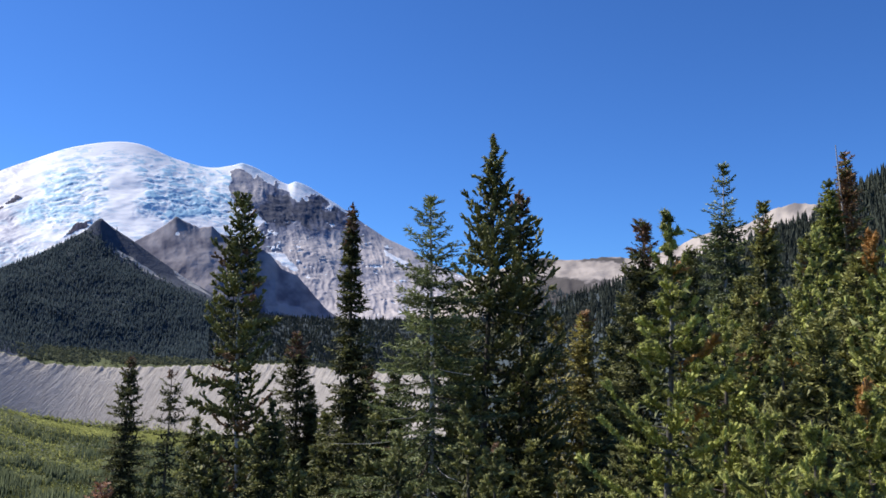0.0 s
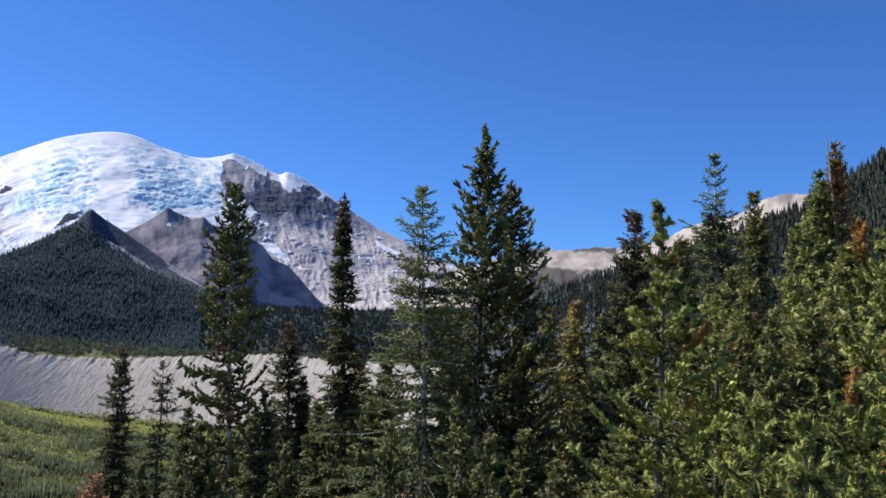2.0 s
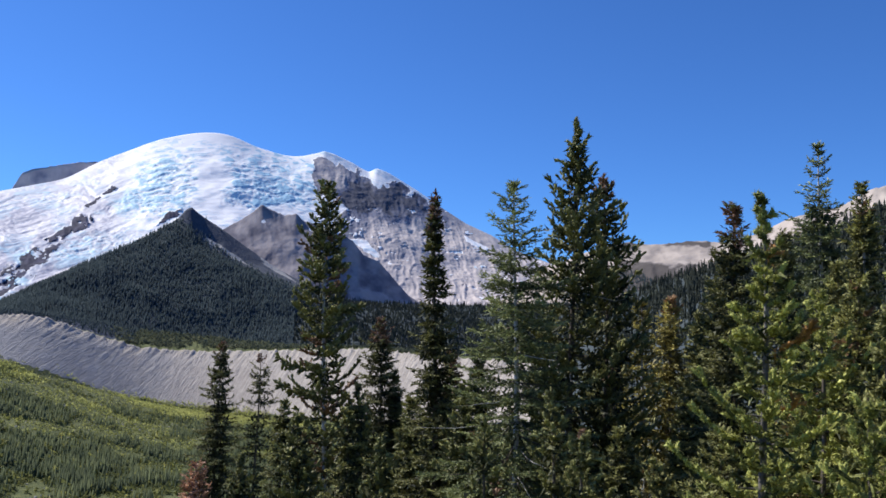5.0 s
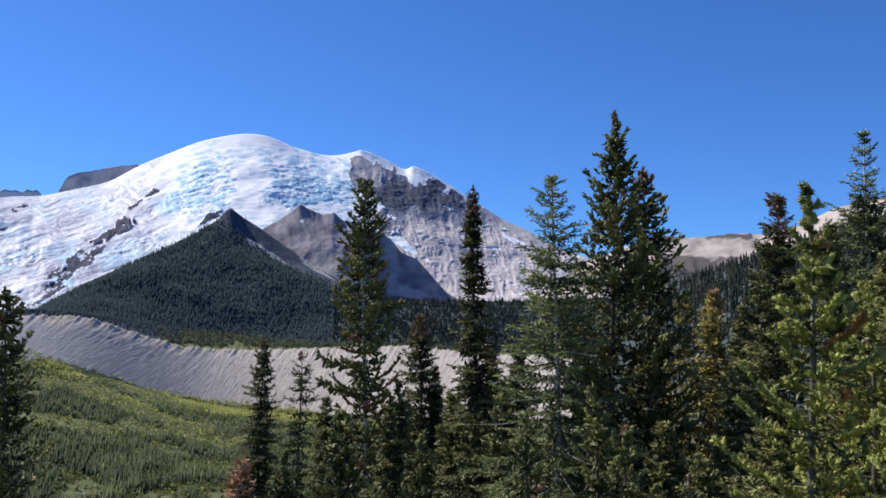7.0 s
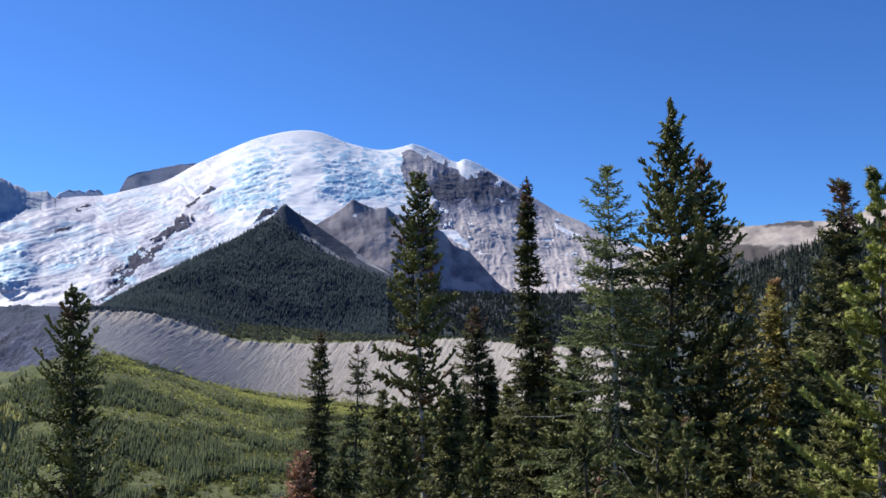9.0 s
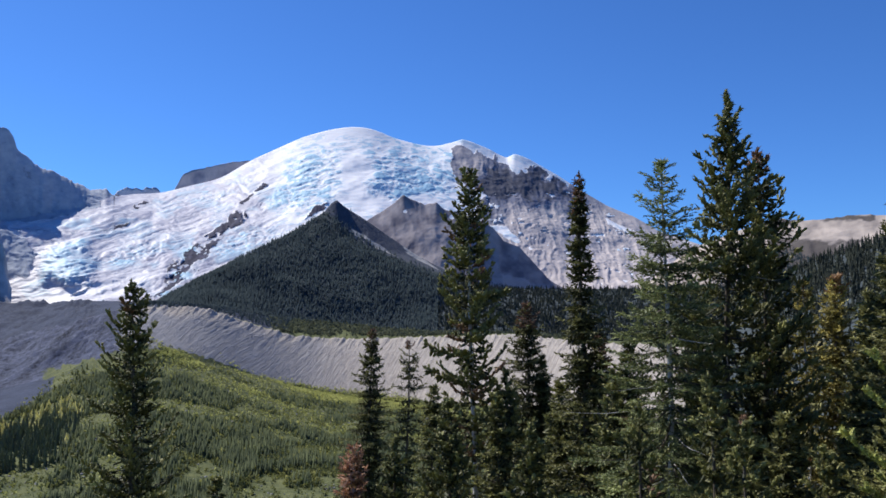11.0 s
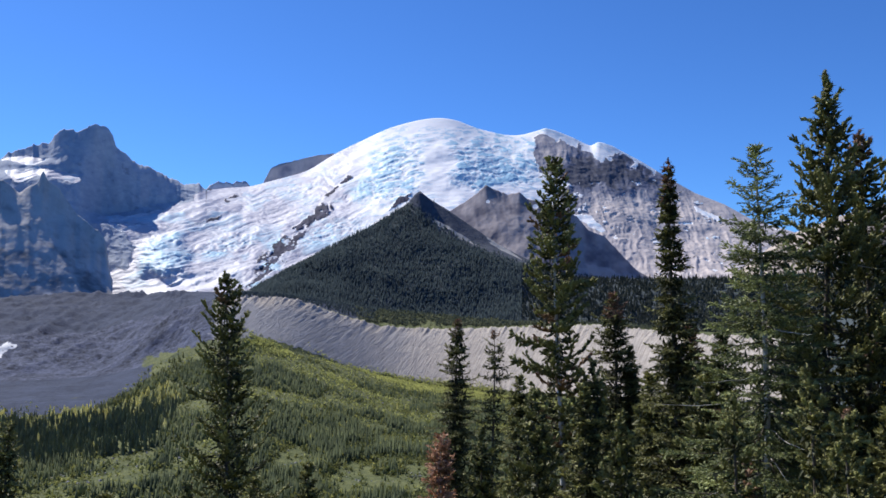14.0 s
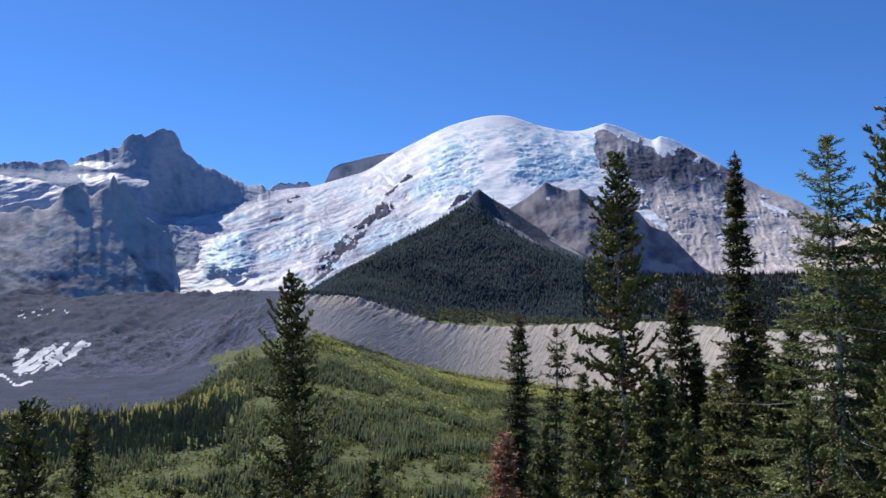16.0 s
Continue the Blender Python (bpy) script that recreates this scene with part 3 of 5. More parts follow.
def ridge(name, label, material, az0, az1, step, rows, crest, far, foot, near, jag, ribs, tone=0.4, snow=None, power=1.1, back=350, drop=220, seed=7, scale=110, shade=None, split=0.0):
    m = Relief(az0, az1, step, rows, crest, far, foot, near, power, back, drop, jag, seed)
    cut = ridged(m.x / scale, m.y / scale, m.z / (scale * 1.6), octaves=5, seed=seed) - 0.5
    bend = fbm(m.a * 0.7, m.el * 0.7, octaves=3, seed=seed + 5)
    long_cut = ridged(m.a * 1.1 + 0.3 * bend + 0.3 * m.el, m.el * 0.3 + 0.3 * bend, octaves=5, seed=seed + 9) - 0.5
    folds = fbm(m.x / (2 * scale), m.y / (2 * scale), m.z / (1.5 * scale), octaves=5, seed=seed + 13, gain=0.55)
    m.swell(ribs * (0.3 * cut + 0.4 * long_cut + 0.6 * folds))
    white = np.zeros_like(m.a) if snow is None else snow(m)
    hue = np.clip(tone + 0.5 * fbm(m.a * 1.2, m.el * 1.2, octaves=4, seed=seed + 3), 0, 1)
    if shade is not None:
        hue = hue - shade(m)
    if snow is None and not split:
        ob = new(name, m.build(name, material, snow=white, tone=hue, ice=np.zeros_like(m.a)))
    else:
        ob, faces = new(name), grid_faces(*m.a.shape)
        verts, pick = np.stack([m.x, m.y, m.z], -1).reshape(-1, 3), white.ravel()[faces].mean(1) > 0.45
        pieces = (("scree_slope", ~pick, "bare grey-brown scree"), ("snow_patch", pick, "old white snow patches"))
        if split and name == "tan_ridge":
            high = m.s.ravel()[faces].mean(1) > split
            pieces = (("lower_slope", ~high, "grey-tan lower slope"), ("ridge_crest", high, "pale tan pumice crest"))
        elif split:
            high = m.s.ravel()[faces].mean(1) > split
            pieces = (("debris_slope", ~high, "dark blue-grey debris slope"), ("spire_crest", high, "jagged rock spires"))
        for piece, which, words in pieces:
            used, index = np.unique(faces[which], return_inverse=True)
            values = {"snow": white.ravel()[used], "tone": hue.ravel()[used], "ice": np.zeros(len(used))}
            made = part(piece, mesh_of(piece, verts[used], index.reshape(-1, 4), material, True, values), ob, words)
            if piece == "snow_patch":
                tagged(made, words, kind="stuff")
    tagged(ob, label, "mountain")
    return m


# the high tones of these two far rocks lighten them for haze
ridge("rock_shoulder", "brown flat-topped rock shoulder behind the snow dome", ROCK_VOLCANO, -11.2, -4.6, 0.06, 40,
      [(-11.2, 7.4), (-10.75, 8.2), (-10.2, 9.33), (-9.6, 9.65), (-7.7, 10.2), (-6.1, 10.45), (-5.4, 10.5), (-4.6, 10.3)], [(-12, 4850), (0, 4850)],
      [(-12, 7.0), (-4, 9.0)], [(-12, 4780), (0, 4790)], (0.12, 2.5), 8, 0.75, back=80, drop=160)
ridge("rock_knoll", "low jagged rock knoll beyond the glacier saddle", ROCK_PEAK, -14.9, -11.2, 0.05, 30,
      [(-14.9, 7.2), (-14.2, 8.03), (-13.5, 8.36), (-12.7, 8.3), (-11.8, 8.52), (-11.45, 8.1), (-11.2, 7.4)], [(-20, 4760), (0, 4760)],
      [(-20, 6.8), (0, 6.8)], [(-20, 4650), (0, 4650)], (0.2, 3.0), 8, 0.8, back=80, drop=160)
def debris_and_shade_lift(m):
    """Paler fans and darker runs on the debris under the spires; higher rock is lightened against its shade."""
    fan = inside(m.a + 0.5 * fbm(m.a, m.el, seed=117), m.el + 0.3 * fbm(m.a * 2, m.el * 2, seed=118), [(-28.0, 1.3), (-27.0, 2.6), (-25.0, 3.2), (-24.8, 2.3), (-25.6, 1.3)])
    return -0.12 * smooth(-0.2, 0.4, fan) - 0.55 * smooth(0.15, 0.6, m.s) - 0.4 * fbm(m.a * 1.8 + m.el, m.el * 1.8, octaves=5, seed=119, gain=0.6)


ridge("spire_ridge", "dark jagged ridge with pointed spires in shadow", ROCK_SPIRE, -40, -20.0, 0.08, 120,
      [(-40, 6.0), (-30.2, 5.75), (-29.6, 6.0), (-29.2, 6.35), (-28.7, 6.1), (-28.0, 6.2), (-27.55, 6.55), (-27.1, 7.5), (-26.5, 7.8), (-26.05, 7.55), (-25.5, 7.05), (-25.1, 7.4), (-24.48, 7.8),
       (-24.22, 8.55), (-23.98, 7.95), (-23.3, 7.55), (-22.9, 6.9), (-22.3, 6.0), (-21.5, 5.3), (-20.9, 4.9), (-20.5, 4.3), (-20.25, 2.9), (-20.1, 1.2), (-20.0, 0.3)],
      [(-40, 3400), (-23, 3380), (-20.0, 3200)], [(-40, 0.3), (-22, 0.3), (-20.0, 0.0)], [(-40, 2968), (-23, 2955), (-20.0, 2985)], (0.16, 2.4), 9, 0.4, power=1.0, split=0.55, shade=debris_and_shade_lift)


def butte_snow(m):
    spots = np.zeros_like(m.a)
    for a, e, r in ((4.73, 7.25, 0.16), (8.0, 6.9, 0.22), (9.0, 6.8, 0.3), (9.6, 6.6, 0.3)):
        spots = np.maximum(spots, smooth(1.2, 0.7, np.hypot((m.a - a) / r, (m.el - e) / (r * 0.8))))
    return spots


def butte_talus(m):
    """A pale fan of debris at the foot of the butte."""
    fan = inside(m.a + 0.4 * fbm(m.a, m.el * 2, seed=115), m.el + 0.2 * fbm(m.a * 2, m.el * 2, seed=116), [(10.6, 2.7), (11.3, 2.75), (11.9, 3.1), (12.7, 2.6), (13.8, 2.1), (14.2, 1.4), (9.8, 1.4)])
    return -1.6 * smooth(-0.15, 0.4, fan)


butte = ridge("brown_butte", "bare grey-brown rocky butte with a small snow patch", ROCK_BUTTE, 0.8, 16.4, 0.08, 110,
              [(0.8, 5.6), (2.2, 6.7), (3.2, 7.3), (4.1, 7.95), (4.6, 8.45), (5.0, 8.2), (6.1, 7.75), (6.9, 7.9), (7.4, 7.45), (8.2, 7.25), (9.5, 6.85), (10.8, 6.2), (11.5, 5.25),
               (12.6, 4.85), (13.3, 4.05), (14.7, 2.5), (16.4, 1.4)], [(0, 3350), (8, 3220), (17, 3320)], [(0, 1.0), (17, 0.9)], [(0, 3040), (6, 2850), (9, 2830), (17, 3220)], (0.08, 3.0), 14, 0.5, butte_snow, shade=butte_talus)
def tan_cliffs(m):
    """Grey cliff bands and a dark hollow in the pale ridge."""
    wa, we = m.a + 0.3 * fbm(m.a * 2, m.el * 3, seed=111), m.el + 0.2 * fbm(m.a * 2, m.el * 3, seed=113)
    out = np.zeros_like(m.a)
    for zone in TAN_ZONES:
        out = np.maximum(out, smooth(-0.1, 0.15, inside(wa, we, zone)))
    return 1.9 * out


TAN_ZONES = [[(28.2, 6.3), (30.4, 6.3), (30.2, 5.7), (29.3, 5.5), (28.2, 5.3)], [(32.0, 6.2), (34.8, 6.35), (34.6, 6.05), (32.2, 5.9)], [(28.6, 4.9), (32.9, 4.5), (34.3, 4.85), (32.7, 3.7), (31.3, 2.75), (28.6, 2.9)]]
tan = ridge("tan_ridge", "bare tan pumice ridge above the forest", ROCK_TAN, 18.5, 56, 0.16, 90,
            [(18, 0.2), (21, 2.2), (24, 4.5), (27, 5.6), (28.7, 6.08), (29.5, 6.27), (30.6, 6.11), (32.2, 6.14), (34, 6.3), (36, 6.15), (37, 6.4), (38.4, 6.9), (39.7, 7.6), (42.9, 8.26),
             (44.3, 9.1), (45.7, 9.45), (46.7, 9.33), (50, 8.5), (62, 6)], [(18, 3300), (24, 3100), (62, 2400)], [(18, 0.6), (24, 1.2), (62, 2)], [(18, 2950), (24, 2700), (32, 2250), (62, 1700)], (0.12, 2.0), 26, 0.75, scale=170, shade=tan_cliffs, split=0.6)

# the forested cone in front of the volcano, running on as a low wooded rise
HILL_CREST = [(-13.5, -0.4), (-12, 0.6), (-11.15, 1.3), (-8.9, 2.4), (-7.7, 3.1), (-6.2, 4.05), (-4.6, 4.95), (-3.2, 5.6), (-1.9, 6.45), (-0.8, 7.2), (-0.35, 7.75), (0.02, 8.02), (0.4, 7.7), (0.9, 7.35),
              (2, 6.7), (3, 6.0), (3.95, 5.35), (5.5, 4.3), (7, 3.5), (8.5, 2.8), (10.3, 2.0), (15, 1.95), (20, 1.9), (26, 2.0), (30, 2.5), (40, 3)]
HILL_FAR = [(-13, 2400), (-8, 2620), (0, 2950), (10, 2750), (40, 2400)]
HILL_FOOT = [(-13.5, -1.2), (-11, 0.6), (-7, 0.5), (-4, -0.2), (0, -0.5), (3.5, -1.0), (7, -1.2), (12, -1.4), (20, -1.8), (40, -2)]
HILL_NEAR = [(-13.5, 2250), (-9, 2180), (-4, 2230), (0, 2250), (8, 2180), (14, 2050), (40, 2000)]
hill = Relief(-13.5, 34, 0.14, 90, HILL_CREST, HILL_FAR, HILL_FOOT, HILL_NEAR, 1.2, 380, 250, (0.05, 4.0), 5)
hill.swell(24 * fbm(hill.x / 260, hill.y / 260, octaves=4, seed=61) + 16 * (ridged(hill.a * 0.4 + 0.4 * hill.el, hill.el * 0.3, octaves=3, seed=63) - 0.5))
HILL_BARE = [(-0.9, 7.2), (0, 8.2), (8.0, 3.5), (7.2, 2.8), (5.2, 3.5), (3.0, 4.55), (1.0, 5.9), (0.1, 6.7)]
bare = smooth(-0.25, 0.15, inside(hill.a + 0.3 * fbm(hill.a * 2, hill.el * 2, seed=67), hill.el, HILL_BARE))
# runs of pale scree down the flank
fall = hill.el + 0.64 * hill.a
pale = smooth(0.56, 0.72, 0.7 * vnoise(fall * 2.6, hill.a * 0.35, seed=68) + 0.3 * vnoise(fall * 9, hill.a * 1.5, seed=69)) * smooth(0.2, 1.5, hill.a)
tagged(new("forested_hill", hill.build("forested_hill", HILL_SOIL, bare=bare, pale=pale)), "steep cone-shaped hill under dark conifer forest", "hill")

# the near hillside that climbs to the right
SLOPE_CREST = [(24, -3.5), (27, 0.5), (29, 2.3), (31.8, 3.7), (33.7, 4.2), (35.2, 4.7), (39.6, 6.0), (44.3, 7.4), (46.7, 8.3), (47.7, 9.0), (49.4, 9.8), (51.4, 10.9), (53, 11.5), (60, 14), (80, 18)]
SLOPE_FAR = [(24, 1500), (30, 1400), (36, 1150), (45, 850), (53, 700), (80, 450)]
SLOPE_FOOT = [(24, -9), (80, -9)]
SLOPE_NEAR = [(24, 850), (36, 420), (53, 260), (80, 180)]
slope = Relief(24, 80, 0.2, 90, SLOPE_CREST, SLOPE_FAR, SLOPE_FOOT, SLOPE_NEAR, 1.0, 250, 90, (0.15, 1.0), 9)
slope.swell(7 * fbm(slope.x / 90, slope.y / 90, octaves=4, seed=71))
tagged(new("forested_slope", slope.build("forested_slope", HILL_SOIL, pale=np.zeros_like(slope.a), bare=0.1 * vnoise(slope.x / 40, slope.y / 40, seed=73))),
       "steep mountainside wooded with tall dark conifers", "hillside")

# ---- the ground: the near bank, the valley floor, moraine and rubble-covered glacier, one sheet ----
STATIONS = [-180, -120, -60, -38, -26, -19.5, -15, -11, -9.6, -6.6, -5.3, -3.85, 0, 6, 12, 20, 30, 60, 100, 140, 180]
FOOT_D = [1800, 1800, 1800, 1750, 1750, 1700, 1500, 1540, 1570, 1660, 1700, 1740, 1820, 1740, 1560, 1330, 1100, 1000, 1200, 1500, 1800]
FOOT_E = [3, 2, -3, -4.3, -4.5, -4.4, -3.0, -2.65, -2.6, -3.2, -4.0, -4.4, -5.2, -6.0, -6.5, -7, -7, -7, 0, 3, 3]
TOP_D = [2300, 2300, 2300, 2300, 2300, 2250, 1760, 1790, 1820, 1910, 1950, 1985, 2050, 1950, 1760, 1510, 1250, 1200, 1600, 2000, 2300]
TOP_E = [4, 3, 0, -1.6, -1.7, -1.5, 0.5, 0.95, 0.85, 0.35, -0.4, -1.2, -1.45, -1.3, -1.05, -1.8, -2.2, -2, 2, 4, 4]
SHELF_D = [2900, 2900, 2900, 2920, 2920, 2920, 2700, 2300, 2230, 2220, 2230, 2240, 2260, 2200, 2100, 2020, 2000, 2000, 2400, 2900, 2900]
SHELF_E = [5, 4, 0.8, 0.8, 0.9, 0.95, 1.15, 0.9, 0.75, 0.6, 0.2, -0.1, -0.4, -1.05, -1.25, -1.7, -1.2, -1, 3, 5, 5]


# the green of the valley climbs on to the lower moraine: its upper edge by bearing and height
GREEN_EDGE = [(-40, -5.6), (-28.2, -5.6), (-21.0, -5.9), (-20.0, -5.3), (-19.1, -4.7), (-18.2, -4.0), (-17.3, -3.4), (-15.5, -2.75), (-13.9, -2.1), (-12.2, -1.55), (-9.8, -2.15), (-7.0, -3.0), (-5.6, -3.75),
              (-3.4, -4.35), (-0.4, -4.95), (6, -5.6), (30, -7)]


def station(az, values):
    return sum(np.interp(az + o, STATIONS, values) for o in (-2.4, -1.6, -0.8, 0, 0.8, 1.6, 2.4)) / 7


RINGS = 11
# where plants give way to gravel on the flat
EDGE_AZ, EDGE_D = [-40, -21.5, -17, -14.5], [1290, 1320, 1480, 1800]
COUNTS = [3, 5, 6, 6, 8, 8, 8, 30, 62, 42, 5]


def ground_profile(az):
    """Distances and heights of the ground's rings for bearings."""
    front = smooth(150, 70, np.abs(az))
    one = np.ones_like(az)
    d = [0.05 * one, 2.2 * one, 7 * one, 25 * one, 60 * one, 260 * one, 600 * one, 820 * one, station(az, FOOT_D), station(az, TOP_D), station(az, SHELF_D), 4900 * one]
    down = [-1.62, -1.7, -3.4, -13.0, -31.0, -108.0, -162.0, -176.0]
    up = [-1.62, -1.5, -0.8, 3.0, 10.0, 45.0, 90.0, 110.0]
    z = [front * a + (1 - front) * b for a, b in zip(down, up)]
    z += [d[8] * tan_deg(station(az, FOOT_E)), d[9] * tan_deg(station(az, TOP_E)), d[10] * tan_deg(station(az, SHELF_E)), d[10] * tan_deg(station(az, SHELF_E)) - 30.0]
    return d, z


def ground_sheet():
    az = np.concatenate([np.arange(-180, -40, 4.0), np.arange(-40, -17, 0.16), np.arange(-17, 22, 0.085), np.arange(22, 36, 0.3), np.arange(36, 62, 0.8), np.arange(64, 180.1, 4.0)])
    d, z = ground_profile(az)
    dd, zz, ring = [], [], []
    for k in range(RINGS):
        u = np.linspace(0, 1, COUNTS[k], endpoint=k == RINGS - 1)
        for q in u:
            dd.append(d[k] + (d[k + 1] - d[k]) * q), zz.append(z[k] + (z[k + 1] - z[k]) * q), ring.append(np.full_like(az, k + q))
    dd, zz, ring = np.array(dd), np.array(zz), np.array(ring)
    a = np.broadcast_to(az, dd.shape)
    x, y = dd * np.sin(np.radians(a)), dd * np.cos(np.radians(a))
    moraine = smooth(7.97, 8.03, ring) * smooth(9.02, 8.99, ring) * smooth(-16.5, -11.5, a + 0.8 * fbm(a, ring * 3, octaves=3, seed=79)) * smooth(100, 60, np.abs(a))
    hummock = smooth(8.0, 8.4, ring) * smooth(-13.5, -16.0, a)
    q = np.clip(ring - 8, 0, 1)
    # gullies that run down the moraine aslant, a notched crest, rubble mounds, and a gently rolling floor
    run = a * 2.6 - q * (6.0 + 4.0 * smooth(1.0, -8.0, a)) + 0.35 * fbm(a * 0.8, q * 1.2, octaves=2, seed=80)
    gully = ridged(run * 2.3 + 0.9 * fbm(a * 1.3, q * 2.5, octaves=3, seed=84), q * 1.6 + a * 0.05, octaves=4, seed=81, gain=0.66) - 0.5
    crest = smooth(0.75, 1.0, q) * smooth(9.25, 9.0, ring) * smooth(-16, -13, a)
    roll = fbm(x / 120, y / 120, octaves=4, seed=83)
    mound = 1.3 * (ridged(x / 170, y / 260, octaves=7, seed=85, gain=0.62) - 0.5) + 0.17 * fbm(x / 18, y / 26, octaves=5, seed=86, gain=0.65)
    zz = zz + moraine * (0.7 + 3.0 * smooth(0.4, 0.85, q)) * gully * (0.35 + 1.1 * vnoise(a * 0.9 - q * 3, q * 2, seed=82)) * smooth(0, 0.15, q) + crest * 11 * (ridged(a * 2.6 - q * 6, a * 0, octaves=5, seed=87, gain=0.65) - 0.55) + hummock * smooth(11.0, 10.3, ring) * 29 * mound
    zz = zz + 2.5 * roll * smooth(5.5, 7, ring) * (1 - moraine) + 0.4 * fbm(x / 6, y / 6, octaves=3, seed=89) * smooth(2, 3, ring) * smooth(7, 6, ring)
    edge = 0.5 * fbm(a * 0.6, ring * 2, octaves=4, seed=91)
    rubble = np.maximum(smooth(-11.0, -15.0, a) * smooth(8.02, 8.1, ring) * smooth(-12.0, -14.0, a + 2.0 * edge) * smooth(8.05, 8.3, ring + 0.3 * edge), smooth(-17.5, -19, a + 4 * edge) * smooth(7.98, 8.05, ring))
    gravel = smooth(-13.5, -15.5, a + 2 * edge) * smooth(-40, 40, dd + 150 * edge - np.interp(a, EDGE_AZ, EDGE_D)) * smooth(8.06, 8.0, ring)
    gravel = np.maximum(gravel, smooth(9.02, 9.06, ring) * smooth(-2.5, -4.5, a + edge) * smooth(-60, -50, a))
    el = np.degrees(np.arctan2(zz, dd))
    wa, we = a + 0.3 * fbm(a * 5, el * 5, seed=95), el + 0.2 * fbm(a * 5, el * 5, seed=96)
    ice = smooth(0.0, 0.1, inside(wa, we, [(-29.6, -4.2), (-29.6, -2.4), (-28.3, -2.5), (-26.5, -2.05), (-25.1, -2.15), (-27.0, -3.75)])) * smooth(0.36, 0.5, 0.6 * vnoise(a * 9 - el * 12, el * 2.5, seed=97) + 0.4 * vnoise(a * 4 - el * 5, el * 2, seed=99))
    ice = np.maximum(ice, smooth(0.0, 0.2, inside(wa, we, [(-29.6, 0.1), (-26.0, -0.05), (-26.4, -0.35), (-29.6, -0.8)])) * smooth(0.66, 0.74, vnoise(a * 9, el * 14, seed=121)))
    ice = np.maximum(ice, smooth(0.0, 0.05, 0.10 - np.abs(el + 4.6 + 0.3 * (a + 29) + 0.2 * np.sin(a * 4))) * smooth(-28.4, -28.7, a))
    green = np.interp(a, *np.array(GREEN_EDGE).T) + (0.25 + 1.0 * smooth(-12, -14, a)) * fbm(a * 1.4, el * 2, octaves=5, seed=98, gain=0.6) - el
    over = smooth(-0.15, 0.25 + 0.75 * smooth(-11, -14, a), green) * smooth(7.5, 8, ring)
    moraine, rubble, gravel = moraine * (1 - over), rubble * (1 - over), gravel * (1 - over)
    me = mesh_of("ground", np.stack([x, y, zz], -1), grid_faces(*dd.shape), GROUND, True, {"till": moraine, "run": run, "down": q, "grey": smooth(3.0, -6.0, a + 2.0 * edge) * smooth(1.02, 0.7, q + 0.3 * edge), "rubble": rubble, "gravel": gravel, "ice": ice})
    return tagged(new("ground", me), "meadowed valley floor below a grey moraine and rubble-covered glacier", "ground", kind="structure"), az, dd, zz


ground, GROUND_AZ, GROUND_D, GROUND_Z = ground_sheet()


def ground_height(az, d):
    """Height of the ground at a bearing and distance, for arrays."""
    j = np.clip(np.searchsorted(GROUND_AZ, az), 0, len(GROUND_AZ) - 1)
    out = np.empty(len(az))
    for n, (col, dist) in enumerate(zip(j, d)):
        out[n] = np.interp(dist, GROUND_D[:, col], GROUND_Z[:, col])
    return out


# ---- far forests ----
def spire_tree(rng, tiers, sides, width):
    """A small conifer one unit high: ragged tiers of boughs round a tip."""
    verts, faces = [], []
    for k in range(tiers):
        lo, hi = k / tiers * 0.9, min(1.0, (k + 1.6) / tiers)
        r = width * (1 - lo) ** 0.85
        base = len(verts)
        turn = rng.random() * 6
        for i in range(sides):
            w = turn + i * 2 * math.pi / sides
            q = r * (0.65 + 0.6 * rng.random()) * (1.0 if i % 2 else 0.7)
            verts.append((q * math.cos(w), q * math.sin(w), lo + 0.05 * rng.random()))
        verts.append((0.02 * rng.standard_normal(), 0.02 * rng.standard_normal(), hi))
        faces += [(base + i, base + (i + 1) % sides, base + sides) for i in range(sides)]
    return np.array(verts), np.array(faces)


def bush(rng, bits):
    """A low clump one unit high out of small leaf flakes."""
    verts, faces = [], []
    for k in range(bits):
        c = rng.standard_normal(3) * (0.3, 0.3, 0.22) + (0, 0, 0.5)
        u, v = rng.standard_normal(3) * 0.3, rng.standard_normal(3) * 0.3
        verts += [c - u, c + u * 0.6 + v, c + u - v * 0.4]
        faces.append((3 * k, 3 * k + 1, 3 * k + 2))
    return np.array(verts), np.array(faces)


def boulder(rng):
    """A rough stone about one unit across."""
    bm = bmesh.new()
    bmesh.ops.create_icosphere(bm, subdivisions=1, radius=0.6)
    for v in bm.verts:
        v.co *= 0.75 + 0.5 * noise.noise(v.co * 1.7 + Vector(rng.random(3) * 0.2))
        v.co.z = v.co.z * 0.7 + 0.15
    verts = np.array([v.co[:] for v in bm.verts])
    faces = np.array([[v.index for v in f.verts] for f in bm.faces])
    bm.free()
    return verts, faces


